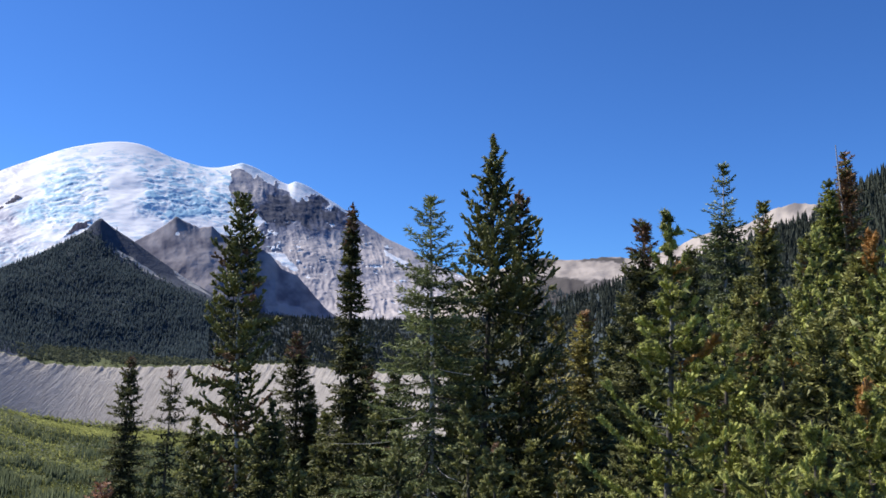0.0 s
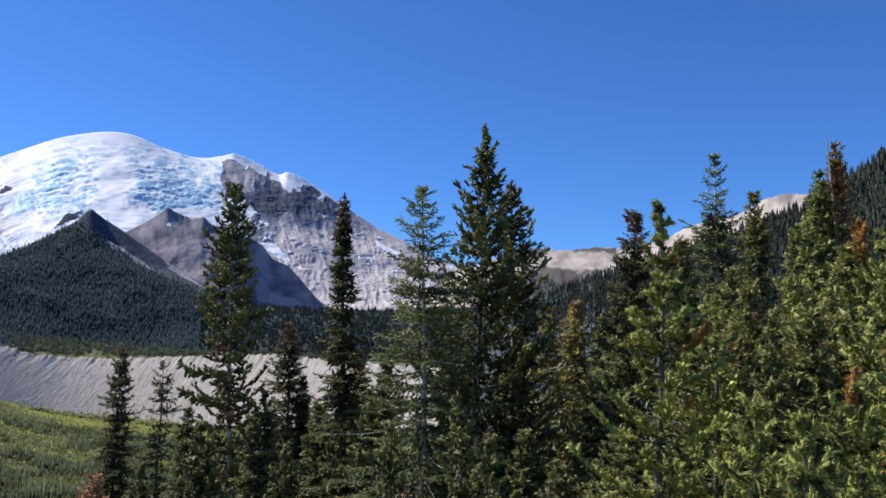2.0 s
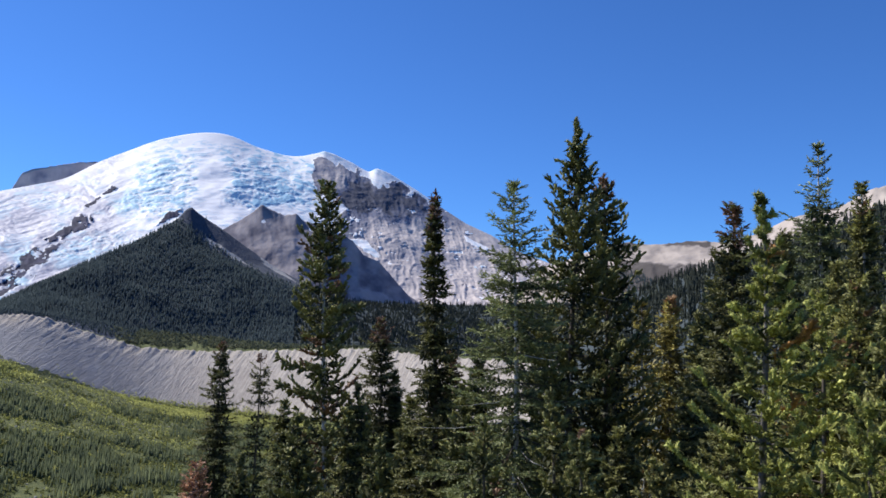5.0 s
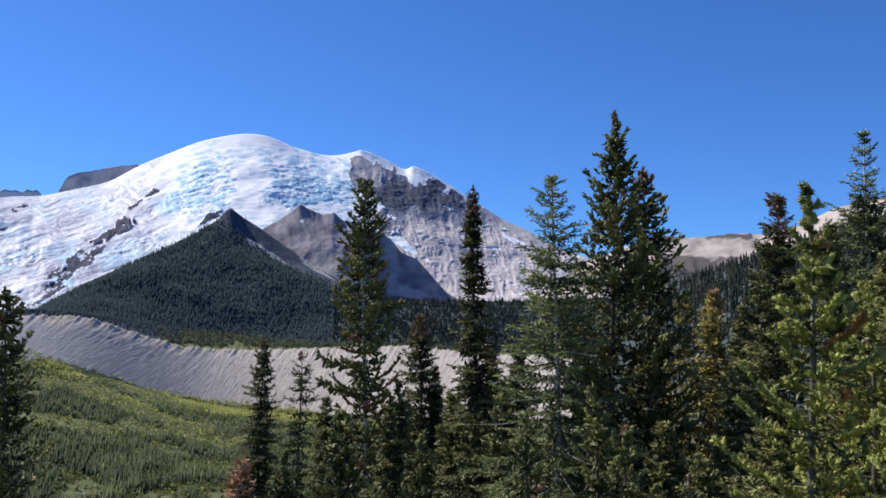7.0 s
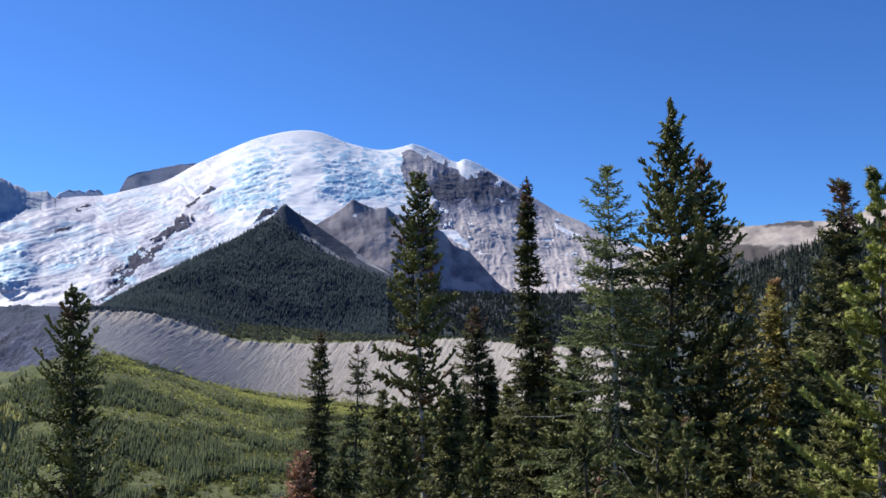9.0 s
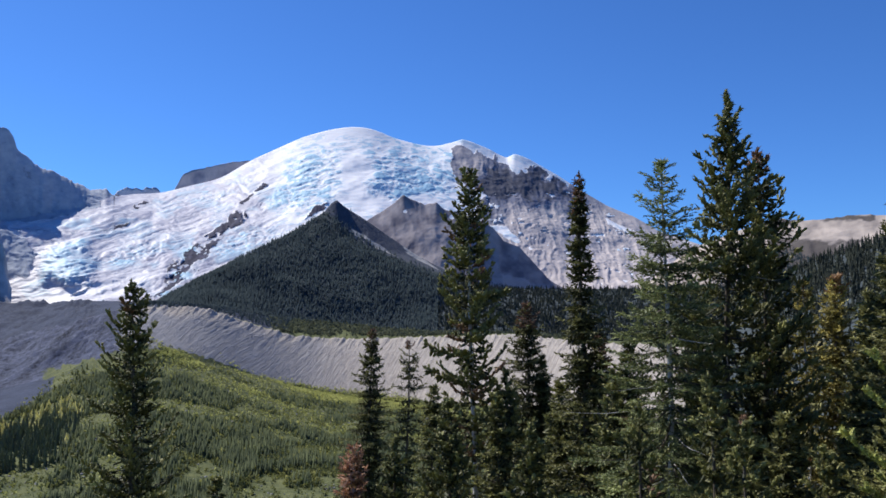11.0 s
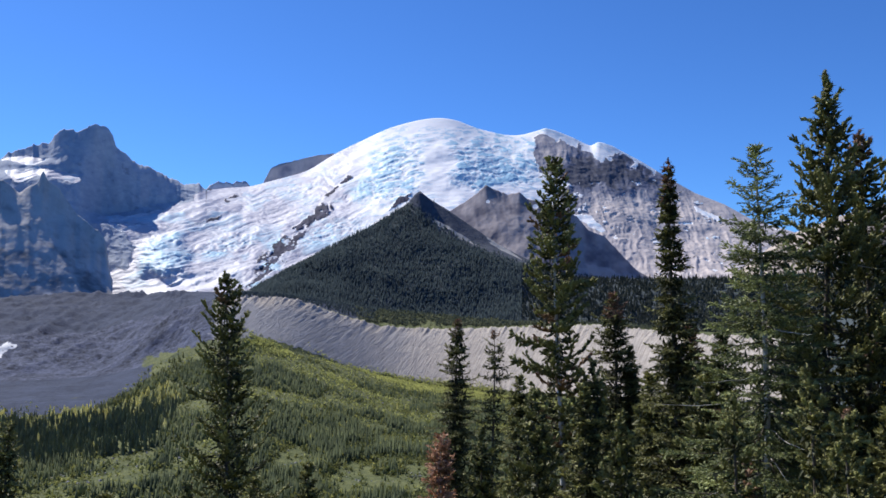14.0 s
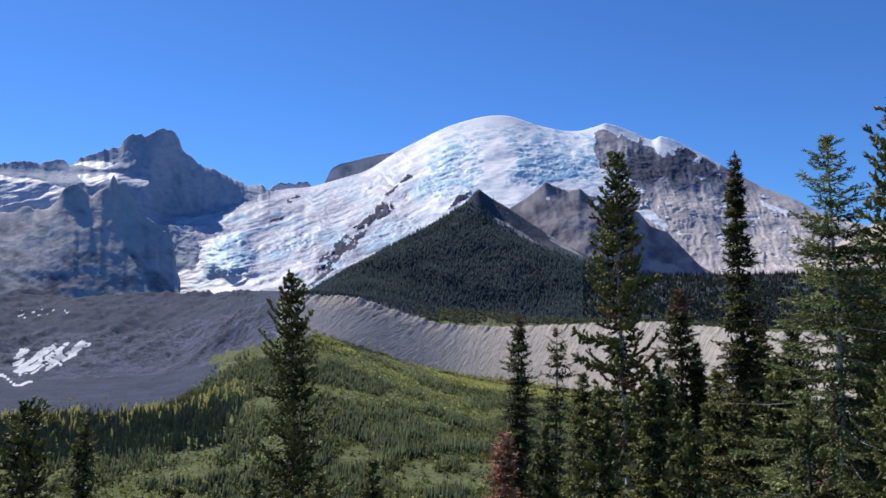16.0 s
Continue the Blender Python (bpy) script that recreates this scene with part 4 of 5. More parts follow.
def scatter(name, label, category, spots, heights, shapes, material, seed):
    """Many small plants joined into one object."""
    rng = np.random.default_rng(seed)
    pick = rng.integers(0, len(shapes), len(spots))
    all_v, all_f, base = [], [], 0
    for k, (v, f) in enumerate(shapes):
        p, h = spots[pick == k], heights[pick == k]
        w = rng.random(len(p)) * 6.28
        fat = 0.8 + 0.4 * rng.random(len(p))
        c, s = np.cos(w) * fat, np.sin(w) * fat
        x = (v[None, :, 0] * c[:, None] - v[None, :, 1] * s[:, None]) * h[:, None]
        y = (v[None, :, 0] * s[:, None] + v[None, :, 1] * c[:, None]) * h[:, None]
        z = (v[None, :, 2] - 0.04) * h[:, None]
        all_v.append((np.stack([x, y, z], -1) + p[:, None, :]).reshape(-1, 3))
        all_f.append((f[None] + (np.arange(len(p)) * len(v))[:, None, None] + base).reshape(-1, f.shape[1]))
        base += len(p) * len(v)
    me = mesh_of(name, np.concatenate(all_v), np.concatenate(all_f), material, material in (FOREST_HAZED, FOREST_VALLEY, VALLEY_FIRS))
    return tagged(new(name, me), label, category, kind="stuff")


rng = np.random.default_rng(12)
FAR_TREES = [spire_tree(rng, 2, 5, 0.22) for _ in range(6)]
TINY_TREES = [spire_tree(rng, 1, 5, 0.23) for _ in range(8)]
SLIM_TREES = [spire_tree(rng, 4, 5, 0.15) for _ in range(8)]
MID_TREES = [spire_tree(rng, 3, 5, 0.21) for _ in range(8)]
NEAR_TREES = [spire_tree(rng, 5, 5, 0.13 + 0.015 * k) for k in range(8)]
SLENDER = [spire_tree(rng, 5, 6, 0.12) for _ in range(5)]
BUSHES = [bush(rng, 7) for _ in range(8)]
YELLOW_SHAPES = [spire_tree(rng, 4, 6, 0.27) for _ in range(6)]
HILL_TREES = [spire_tree(rng, 1, 5, 0.19) for _ in range(8)]
SLIM_SMALL = [spire_tree(rng, 1, 5, 0.15) for _ in range(8)]

# the wooded hill
n = 56000
az, s = rng.uniform(-13.2, 34, n), rng.random(n) ** 0.9
p = hill.point(az, s)
e = np.degrees(np.arctan2(p[:, 2], np.hypot(p[:, 0], p[:, 1])))
keep = (inside(az + 0.2 * rng.standard_normal(n), e + 0.2 * rng.standard_normal(n), HILL_BARE) < -0.1) & (e < 7.0 + 0.5 * rng.standard_normal(n))
rise = keep & (az > 7.0) & (e < 2.9)
keep &= ~rise
rise &= rng.random(n) < 0.36
scatter("rise_forest", "dark spruce forest on the low rise beside the hill", "forest", p[rise], rng.uniform(9, 17, rise.sum()), FAR_TREES, FOREST_SLOPE, 20)
scatter("hill_forest", "dense dark conifer forest on the hill", "forest", p[keep], rng.uniform(9, 16, keep.sum()), HILL_TREES, FOREST_HAZED, 1)
# sparse dark trees on the foot of the butte
n = 1300
az, s = rng.uniform(8.5, 16, n), rng.random(n) * 0.3
p = butte.point(az, s)
scatter("butte_forest", "dark conifers on the flank of the butte", "forest", p, rng.uniform(6, 11, n), FAR_TREES, FOREST_HAZED, 2)
# the near mountainside to the right
n = 6400
az = rng.uniform(28, 56, n)
s = np.sqrt(rng.random(n))
p = slope.point(az, s)
scatter("slope_forest", "tall dark conifers on the steep mountainside", "forest", p, rng.uniform(8, 17, n), NEAR_TREES, FOREST_SLOPE, 3)
# lower trees that climb the pale ridge
n = 5000
az = rng.uniform(25, 40, n)
s = rng.random(n) * (0.45 + 0.16 * smooth(31.5, 29.5, az))
p = tan.point(az, s)
scatter("ridge_forest", "dark conifers on the foot of the tan ridge", "forest", p, rng.uniform(7, 13, n), FAR_TREES, FOREST_HAZED, 4)


def on_floor(n, az0, az1, d0, d1, seed):
    r = np.random.default_rng(seed)
    az = r.uniform(az0, az1, n)
    d = np.sqrt(r.uniform(d0**2, d1**2, n))
    x, y = d * np.sin(np.radians(az)), d * np.cos(np.radians(az))
    return az, d, x, y, r


def below_edge(az, d, z, shift=0.0):
    """How far below the upper edge of the green a spot lies, in degrees."""
    return np.interp(az, *np.array(GREEN_EDGE).T) + shift - np.degrees(np.arctan2(z, d))


# valley floor: conifers in stands, shrubs between, a yellow-green fringe along the moraine
az, d, x, y, r = on_floor(150000, -33, 22, 640, 1800, 5)
streak = vnoise(x / 190 + y / 400, y / 75, seed=101)
stand = streak + 0.75 * (vnoise(x / 34, y / 50, seed=103) - 0.5)
z = ground_height(az, d)
under = below_edge(az, d, z, 0.45 * smooth(-12, -14, az) * (fbm(x / 60, y / 60, octaves=3, seed=120) - 0.4))
thick = 0.10 + 0.85 * smooth(0.40, 0.58, stand) * smooth(0.3, 1.4, under) + 1.25 * smooth(-15, -8, az) * smooth(1250, 1000, d) * smooth(0.18, 0.36, stand)
thick = thick * smooth(-0.1, 1.3 - 1.2 * smooth(-14, -11, az), under)
keep = (under > 0.0) & (r.random(len(az)) < thick * 0.62) & ((az > -17.0) | (d < 1030) | (d > 1250))
spots = np.stack([x, y, z], -1)[keep]
lush = smooth(0.36, 0.58, stand[keep]) * smooth(0.2, 1.5, under[keep])
size = (2.6 + 6.5 * r.random(keep.sum()) ** 1.6) * (0.55 + 0.45 * lush) * (1 + 0.35 * smooth(-11, -6, az[keep]) * smooth(1150, 950, d[keep]))
pointed = r.random(keep.sum()) < 0.3 + 0.6 * lush
scatter("valley_forest", "dark green conifer stands on the valley floor", "forest", spots[pointed], 1.45 * size[pointed] + 1, SLIM_SMALL, VALLEY_FIRS, 6)
scatter("valley_thicket", "green thickets of young trees on the valley floor", "thicket", spots[~pointed], 0.8 * size[~pointed], BUSHES, FOREST_VALLEY, 21)
az, d, x, y, r = on_floor(90000, -32, 22, 640, 1950, 7)
z = ground_height(az, d)
under = below_edge(az, d, z, 0.1 * r.standard_normal(len(az)))
open_ground = smooth(0.56, 0.4, vnoise(x / 190 + y / 400, y / 75, seed=101))
fringe = smooth(2.0, 0.3, under)
keep = (under > 0) & ((az > -17.0) | (d < 1030) | (d > 1250)) & (r.random(len(az)) < (0.22 + 0.5 * open_ground) * (1 - 0.88 * smooth(-15, -9, az) * smooth(1200, 1000, d)) * smooth(-0.1, 1.3 - 1.2 * smooth(-14, -11, az), under))
spots = np.stack([x, y, z], -1)[keep]
pale = r.random(keep.sum()) < 0.12 + 0.22 * smooth(-17, -14, az[keep]) * smooth(950, 1150, d[keep]) + 0.75 * fringe[keep] * smooth(-16.5, -12.5, az[keep]) * smooth(0.3, 0.6, vnoise(spots[:, 0] / 60, spots[:, 1] / 60, seed=110)) + 0.12 * smooth(820, 680, d[keep])
scatter("valley_shrubs", "green willow shrubs on the meadow", "shrubs", spots[~pale], r.uniform(1.0, 3.0, (~pale).sum()), BUSHES, SHRUB_LIGHT, 8)
scatter("yellow_shrubs", "yellow-green shrubs along the foot of the moraine", "shrubs", spots[pale], r.uniform(1.2, 3.2, pale.sum()), BUSHES, SHRUB_YELLOW, 22)
az, d, x, y, r = on_floor(110000, -15.5, 8, 1250, 1900, 25)
z = ground_height(az, d)
under = below_edge(az, d, z, 0.12 * r.standard_normal(len(az)))
keep = (under > -0.1) & (under < 1.5) & (r.random(len(az)) < smooth(1.5, 0.3, under) * smooth(0.30, 0.58, vnoise(x / 70, y / 70, seed=112)) * 0.75)
spots = np.stack([x, y, z], -1)[keep]
scatter("fringe_shrubs", "yellow-green shrubs climbing the foot of the moraine", "shrubs", spots, r.uniform(1.4, 3.6, keep.sum()), BUSHES, SHRUB_YELLOW, 26)
# single larches turning yellow in the meadow
az, d, x, y, r = on_floor(26, -14, 6, 800, 1450, 23)
spots = np.stack([x, y, ground_height(az, d)], -1)
scatter("lone_yellow_trees", "single trees turning yellow in the meadow", "trees", spots, r.uniform(7, 12, len(az)), SLENDER, LEAF_YELLOW, 24)
az, d, x, y, r = on_floor(1000, -36, -15.8, 1010, 1340, 9)
keep = (r.random(len(az)) < smooth(0.3, 0.5, vnoise(x / 50, y / 50, seed=105)) * (0.06 + 0.94 * smooth(1150, 1270, d)))
spots = np.stack([x, y, ground_height(az, d)], -1)[keep]
scatter("yellow_trees", "trees turning autumn yellow beside the gravel flat", "trees", spots, r.uniform(9, 19, keep.sum()), YELLOW_SHAPES, LEAF_YELLOW, 10)
az, d, x, y, r = on_floor(1300, -36, -15.5, 1240, 1560, 17)
keep = d < np.interp(az, EDGE_AZ, EDGE_D) + 15
az, d, x, y = az[keep], d[keep], x[keep], y[keep]
spots = np.stack([x, y, ground_height(az, d)], -1)
scatter("flat_edge_conifers", "green conifers along the gravel flat", "forest", spots, r.uniform(6, 13, len(az)), MID_TREES, FOREST_VALLEY, 18)
az, d, x, y, r = on_floor(2300, -36, -16.0, 1010, 1270, 15)
keep = r.random(len(az)) < smooth(-16.0, -17.5, az + 2 * (vnoise(x / 60, y / 60, seed=109) - 0.5))
spots = np.stack([x, y, ground_height(az, d)], -1)[keep]
scatter("spruce_stand", "dense stand of tall dark spruces in the valley", "forest", spots, r.uniform(11, 23, keep.sum()), SLIM_TREES, SPRUCE, 16)
# the wood that comes down to the moraine's crest
az = rng.uniform(-12.5, -3.0, 1600)
d = station(az, TOP_D) * 1.015 + rng.random(1600) * (station(az, SHELF_D) - station(az, TOP_D))
spots = np.stack([d * np.sin(np.radians(az)), d * np.cos(np.radians(az)), ground_height(az, d)], -1)
scatter("crest_forest", "dark conifers reaching down to the moraine crest", "forest", spots, rng.uniform(6, 12, 1600), FAR_TREES, FOREST_HAZED, 19)
# green strip on the shelf behind the moraine
az = rng.uniform(-5.5, 18, 9000)
q = rng.random(9000)
d = station(az, TOP_D) * 1.01 + q * (station(az, SHELF_D) - station(az, TOP_D)) * 0.98
keep = rng.random(9000) < smooth(-5.2, -2.8, az + 1.5 * (vnoise(az * 1.5, q * 3, seed=114) - 0.5)) * smooth(0.25, 0.5, vnoise(az * 2, q * 4, seed=115) + 0.15)
az, d = az[keep], d[keep]
spots = np.stack([d * np.sin(np.radians(az)), d * np.cos(np.radians(az)), ground_height(az, d)], -1)
scatter("shelf_shrubs", "green shrubs on the shelf behind the moraine crest", "shrubs", spots, rng.uniform(2, 8, len(az)), BUSHES[:4] + TINY_TREES[:5], SHELF_GREEN, 11)
# pale boulders and rubble in the meadow
az, d, x, y, r = on_floor(4200, -24, 6, 660, 1600, 13)
z = ground_height(az, d)
keep = (r.random(len(az)) < smooth(0.5, 0.65, vnoise(x / 40, y / 40, seed=107))) & (below_edge(az, d, z) > -0.2) & ((az > -17.0) | (d < 1030))
spots = np.stack([x, y, z], -1)[keep]
scatter("boulders", "pale boulders strewn among the shrubs", "boulders", spots, 1.2 + 3.2 * r.random(keep.sum()) ** 2, [boulder(rng) for _ in range(5)], STONE, 14)


# ---- the trees on the bank ----
def tube(points, radii, sides):
    """A tapered tube through points: vertices and four-cornered faces."""
    points, radii = np.asarray(points, float), np.asarray(radii, float)
    ahead = np.gradient(points, axis=0)
    ahead /= np.linalg.norm(ahead, axis=1)[:, None] + 1e-9
    ref = np.array([1.0, 0, 0]) if abs(ahead[0][0]) < 0.8 else np.array([0, 1.0, 0])
    u = np.cross(ahead, ref)
    u /= np.linalg.norm(u, axis=1)[:, None]
    v = np.cross(ahead, u)
    w = np.arange(sides) * 2 * math.pi / sides
    verts = points[:, None] + radii[:, None, None] * (np.cos(w)[None, :, None] * u[:, None] + np.sin(w)[None, :, None] * v[:, None])
    k, i = np.meshgrid(np.arange(len(points) - 1), np.arange(sides), indexing="ij")
    j = (i + 1) % sides
    return verts.reshape(-1, 3), np.stack([k * sides + i, k * sides + j, (k + 1) * sides + j, (k + 1) * sides + i], -1).reshape(-1, 4)


def join(pieces):
    verts, faces, base = [], [], 0
    for v, f in pieces:
        verts.append(v), faces.append(f + base)
        base += len(v)
    return np.concatenate(verts), np.concatenate(faces)


def needles(roots, ways, lengths, r, per, blade, wide, flat):
    """Shoots clothed in needle blades: per blades on each shoot, leaning forward along it; flat: in a level spray, not all round."""
    n = len(roots)
    ways = ways / (np.linalg.norm(ways, axis=1)[:, None] + 1e-9)
    ref = np.where(np.abs(ways[:, 2:3]) < 0.9, [[0, 0, 1.0]], [[1.0, 0, 0]])
    u = np.cross(ways, ref)
    u /= np.linalg.norm(u, axis=1)[:, None]
    v = np.cross(ways, u)
    along = (np.arange(per)[None] + r.random((n, per))) / per
    turn = r.random((n, per)) * 6.283
    side = np.cos(turn)[..., None] * u[:, None] + np.sin(turn)[..., None] * v[:, None] * (0.4 if flat else 1.0)
    way = 0.9 * side + ways[:, None] * ((0.45 if flat else 0.3) + 0.5 * along[..., None])
    way /= np.linalg.norm(way, axis=-1)[..., None]
    root = roots[:, None] + ways[:, None] * (along * lengths[:, None])[..., None]
    size = blade * (0.7 + 0.6 * r.random((n, per, 1)))
    across = np.cross(way, r.standard_normal((n, per, 3))) + (ways[:, None] * 0.8 if flat else 0)
    across /= np.linalg.norm(across, axis=-1)[..., None] + 1e-9
    half = across * wide * 0.5
    verts = np.stack([root - half, root + half, root + way * size], 2)
    return verts.reshape(-1, 3), np.arange(n * per * 3).reshape(-1, 3)


def brushes(roots, ways, lengths, r, thick):
    """Dense blunt brushes of needles round the ends of twigs, with a ragged star-shaped outline."""
    n = len(roots)
    ways = ways / (np.linalg.norm(ways, axis=1)[:, None] + 1e-9)
    u = np.cross(ways, np.where(np.abs(ways[:, 2:3]) < 0.9, [[0, 0, 1.0]], [[1.0, 0, 0]]))
    u /= np.linalg.norm(u, axis=1)[:, None]
    v = np.cross(ways, u)
    star = np.array([1.2, 0.75, 1.1, 0.7, 0.95])[None, :, None]
    rings = []
    for along, wide in ((0.08, 0.7), (0.8, 1.0)):
        turn = np.arange(5)[None] * math.pi * 0.4 + r.random((n, 1)) * 6.28
        ring = np.cos(turn)[..., None] * u[:, None] + np.sin(turn)[..., None] * v[:, None]
        shift = along + 0.13 * r.standard_normal((n, 5, 1)) * (along > 0.1)
        rings.append(roots[:, None] + ways[:, None] * lengths[:, None, None] * shift + ring * star * wide * thick * (0.75 + 0.5 * r.random((n, 5, 1))))
    verts = np.concatenate(rings + [(roots + ways * (lengths * 1.0)[:, None])[:, None]], 1)
    i = np.arange(5)
    j = (i + 1) % 5
    faces = np.concatenate([np.stack([i, j, j + 5], -1), np.stack([i, j + 5, i + 5], -1), np.stack([i + 5, j + 5, 0 * i + 10], -1)])
    return verts.reshape(-1, 3), (faces[None] + np.arange(n)[:, None, None] * 11).reshape(-1, 3)


def conifer(name, label, az, tip, d, widths, kind, material, bark, seed, brown=0.0, sparse=1.0, limbs=(), coarse=1.0, airy_top=0.0, low=14.5, scorch=0.0, bare=0):
    """A conifer on the bank. az, tip: bearing and height of its top in degrees; d: its distance; widths: crown radius by depth below the top, in metres;
    kind: pine (upturned brushes), fir (level sprays); brown: how far down from the top its needles are dead, in metres; airy_top: how far down its boughs
    stand apart; low: how far below the horizon its boughs are dressed, in degrees; scorch: share of boughs with dead needles further down; bare: how many bleached bare limbs it has."""
    r = np.random.default_rng(seed)
    x, y = d * math.sin(radians(az)), d * math.cos(radians(az))
    top = d * math.tan(radians(tip))
    z0 = float(ground_height(np.array([az]), np.array([d]))[0])
    tall = top - z0 + 0.15
    tree = tagged(new(name), label, "tree", "conifers on the bank")
    tree.location = (x, y, z0 - 0.15)
    hs = np.linspace(0, 1, 14)
    sway = 0.012 * tall * np.stack([np.sin(hs * 5 + seed), np.cos(hs * 4 + seed * 2)], -1) * (1 - hs)[:, None] * hs[:, None] * 3
    stem = np.concatenate([sway, (hs * tall)[:, None]], 1)
    girth = (0.006 * tall + 0.025) 
    trunk = tube(stem, girth * (1 - hs) ** 0.8 * (1 + 0.5 * np.exp(-hs * 14)) + 0.010, 9)
    part("trunk", mesh_of("trunk", *trunk, bark, True), tree)
    at = lambda h: np.array([np.interp(h, stem[:, 2], stem[:, k]) for k in range(3)])
    wd, wr = np.array(widths, float).T
    shown = min(tall - 0.8, d * math.tan(radians(low if az < 28 else low - 2.2)) + top + 0.8)
    pine = kind == "pine"
    near = max(0.55, min(1.2 if pine else 1.35, d / 22)) * coarse
    close, airy = pine and d < 19.5, not pine and sparse < 1 and bark is BARK_PALE
    rods, roots, ways, sizes, tone, dead, inner = [], [], [], [], [], [], []

    def shoot(p, w, length, light, gone):
        roots.append(p), ways.append(w), sizes.append(length), tone.append(light), dead.append(gone)

    # the leading shoot
    for k in range(16 if close else 9 if pine else 6):
        shoot(at(tall - (0.045 if close else 0.07) * k - (0.22 if close else 0.2)), np.array([0.08 * r.standard_normal(), 0.08 * r.standard_normal(), 1.0]), 0.2, 0.6, 1.0 if brown > 0 else 0.0)
    depth, gap = 0.15, (0.38 if close else 0.34 if pine else 0.255)
    while depth < shown:
        h = tall - depth
        reach0 = float(np.interp(depth, wd, wr))
        young = math.exp(-depth / 2.2)
        open_here = smooth(airy_top * 1.25, airy_top * 0.75, depth) if airy_top else 0.0
        count = int(r.integers(4, 7)) if pine else int(r.integers(6, 9))
        if depth < 1.6 and pine:
            count = 4
        count = max(2, int(count * min(1.0, sparse) * (1 - 0.3 * open_here) + r.random()))
        turn = r.random() * 6.28
        light0 = 0.35 * r.random()
        # short inner growth round the stem, coloured dark like the crown's shaded inside
        for _ in range(int((3 if airy or close else 7) * min(1, sparse + 0.1) * (1 - 0.5 * open_here))):
            w = r.random() * 6.28
            out = np.array([math.cos(w), math.sin(w), 0.5 * r.standard_normal()])
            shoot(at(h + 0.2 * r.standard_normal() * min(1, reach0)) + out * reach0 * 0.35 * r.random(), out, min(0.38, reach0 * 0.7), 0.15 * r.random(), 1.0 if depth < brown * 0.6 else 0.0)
        for b in range(count):
            w = turn + b * 6.283 / count + 0.3 * r.standard_normal()
            reach = reach0 * (0.5 + 0.65 * r.random()) * ((1.25 if pine else 1.3) if r.random() < 0.14 else 1.0)
            hb = h + (0.07 if pine else 0.055) * r.standard_normal()
            if reach < 0.07 or hb > tall - 0.06:
                continue
            start = at(hb)
            out = np.array([math.cos(w), math.sin(w), 0.0])
            side = np.array([-out[1], out[0], 0.0])
            u = np.linspace(0, 1, 6)
            line = start + out[None] * (reach * u)[:, None] + side[None] * (reach * 0.12 * r.standard_normal() * u**2)[:, None]
            if pine:
                line[:, 2] += reach * ((0.05 + 0.30 * young - 0.25 * (1 - young)) * u + (0.35 + 0.4 * r.random()) * u**2.5)
            else:
                line[:, 2] += reach * ((0.55 * young - 0.45 * (1 - young) + 0.1 * r.standard_normal()) * u + 0.28 * u**2)
            rods.append(tube(line[::2], (0.007 + 0.011 * reach) * (1.05 - u[::2]), 3))
            gone = 1.0 if depth < brown * (0.75 + 0.5 * r.random()) and r.random() < 0.75 else (1.0 if r.random() < 0.006 + scorch else 0.0)
            light = light0 + 0.35 * r.random() + (0.08 if close else 0.0)
            q = (0.28 if pine else 0.12) if reach > 0.4 else 0.03
            while q < 0.97:
                p = np.array([np.interp(q, u, line[:, k]) for k in range(3)])
                i = min(4, int(q * 5))
                tangent = line[i + 1] - line[i]
                tangent = tangent / (np.linalg.norm(tangent) + 1e-9)
                spread = min(0.50, 0.45 * reach * (1.05 - q) + 0.10) * (0.6 + 0.7 * r.random())
                if pine:
                    # needled twigs like fox tails, fanned out level and turned up towards their ends
                    lift = np.array([0, 0, 0.15 + 0.5 * q + 0.35 * r.random()])
                    tail = ((0.11 if close else 0.15) + (0.08 if close else 0.12) * r.random()) * min(1, 0.45 + reach) * (1.0 if close else near**0.35)
                    shoot(p, tangent + 0.25 * r.standard_normal() * side + 0.6 * lift, tail, light + 0.4 * q * r.random(), gone)
                    for sgn in (-1, 1):
                        fork = tangent * 0.8 + sgn * side * (0.45 + 0.5 * r.random())
                        if r.random() < 0.85:
                            shoot(p, fork + 0.7 * lift, tail, light + 0.4 * q * r.random(), gone)
                        if spread > 0.2 and r.random() < (0.55 if close else 0.8):
                            shoot(p + fork * tail * 0.9, fork + sgn * side * 0.3 * r.standard_normal() + 1.3 * lift, tail, light + 0.4 * q * r.random(), gone)
                else:
                    for sgn in (-1, 1):
                        way = tangent * 0.9 + sgn * side * (0.7 + 0.4 * r.random()) + np.array([0, 0, 0.12 * r.standard_normal() - 0.08])
                        shoot(p, way, spread, light + 0.25 * q, gone)
                        if spread > 0.3:
                            shoot(p + 0.45 * spread * way / np.linalg.norm(way), tangent + 0.35 * r.standard_normal(3), spread * 0.55, light + 0.25 * q, gone)
                q += ((0.15 if close else 0.17 if pine else 0.12) * near**0.8) / max(reach, 0.2) * (0.8 + 0.4 * r.random()) * (1 + 0.2 * open_here)
            # broad inner foliage that hides the stem, its colour darkened for the shade in there
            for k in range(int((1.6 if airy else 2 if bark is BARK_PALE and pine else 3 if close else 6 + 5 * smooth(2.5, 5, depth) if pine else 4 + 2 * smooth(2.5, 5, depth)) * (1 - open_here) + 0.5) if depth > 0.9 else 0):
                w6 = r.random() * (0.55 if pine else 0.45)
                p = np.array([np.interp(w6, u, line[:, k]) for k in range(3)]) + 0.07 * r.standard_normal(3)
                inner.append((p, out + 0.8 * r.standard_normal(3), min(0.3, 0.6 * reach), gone))
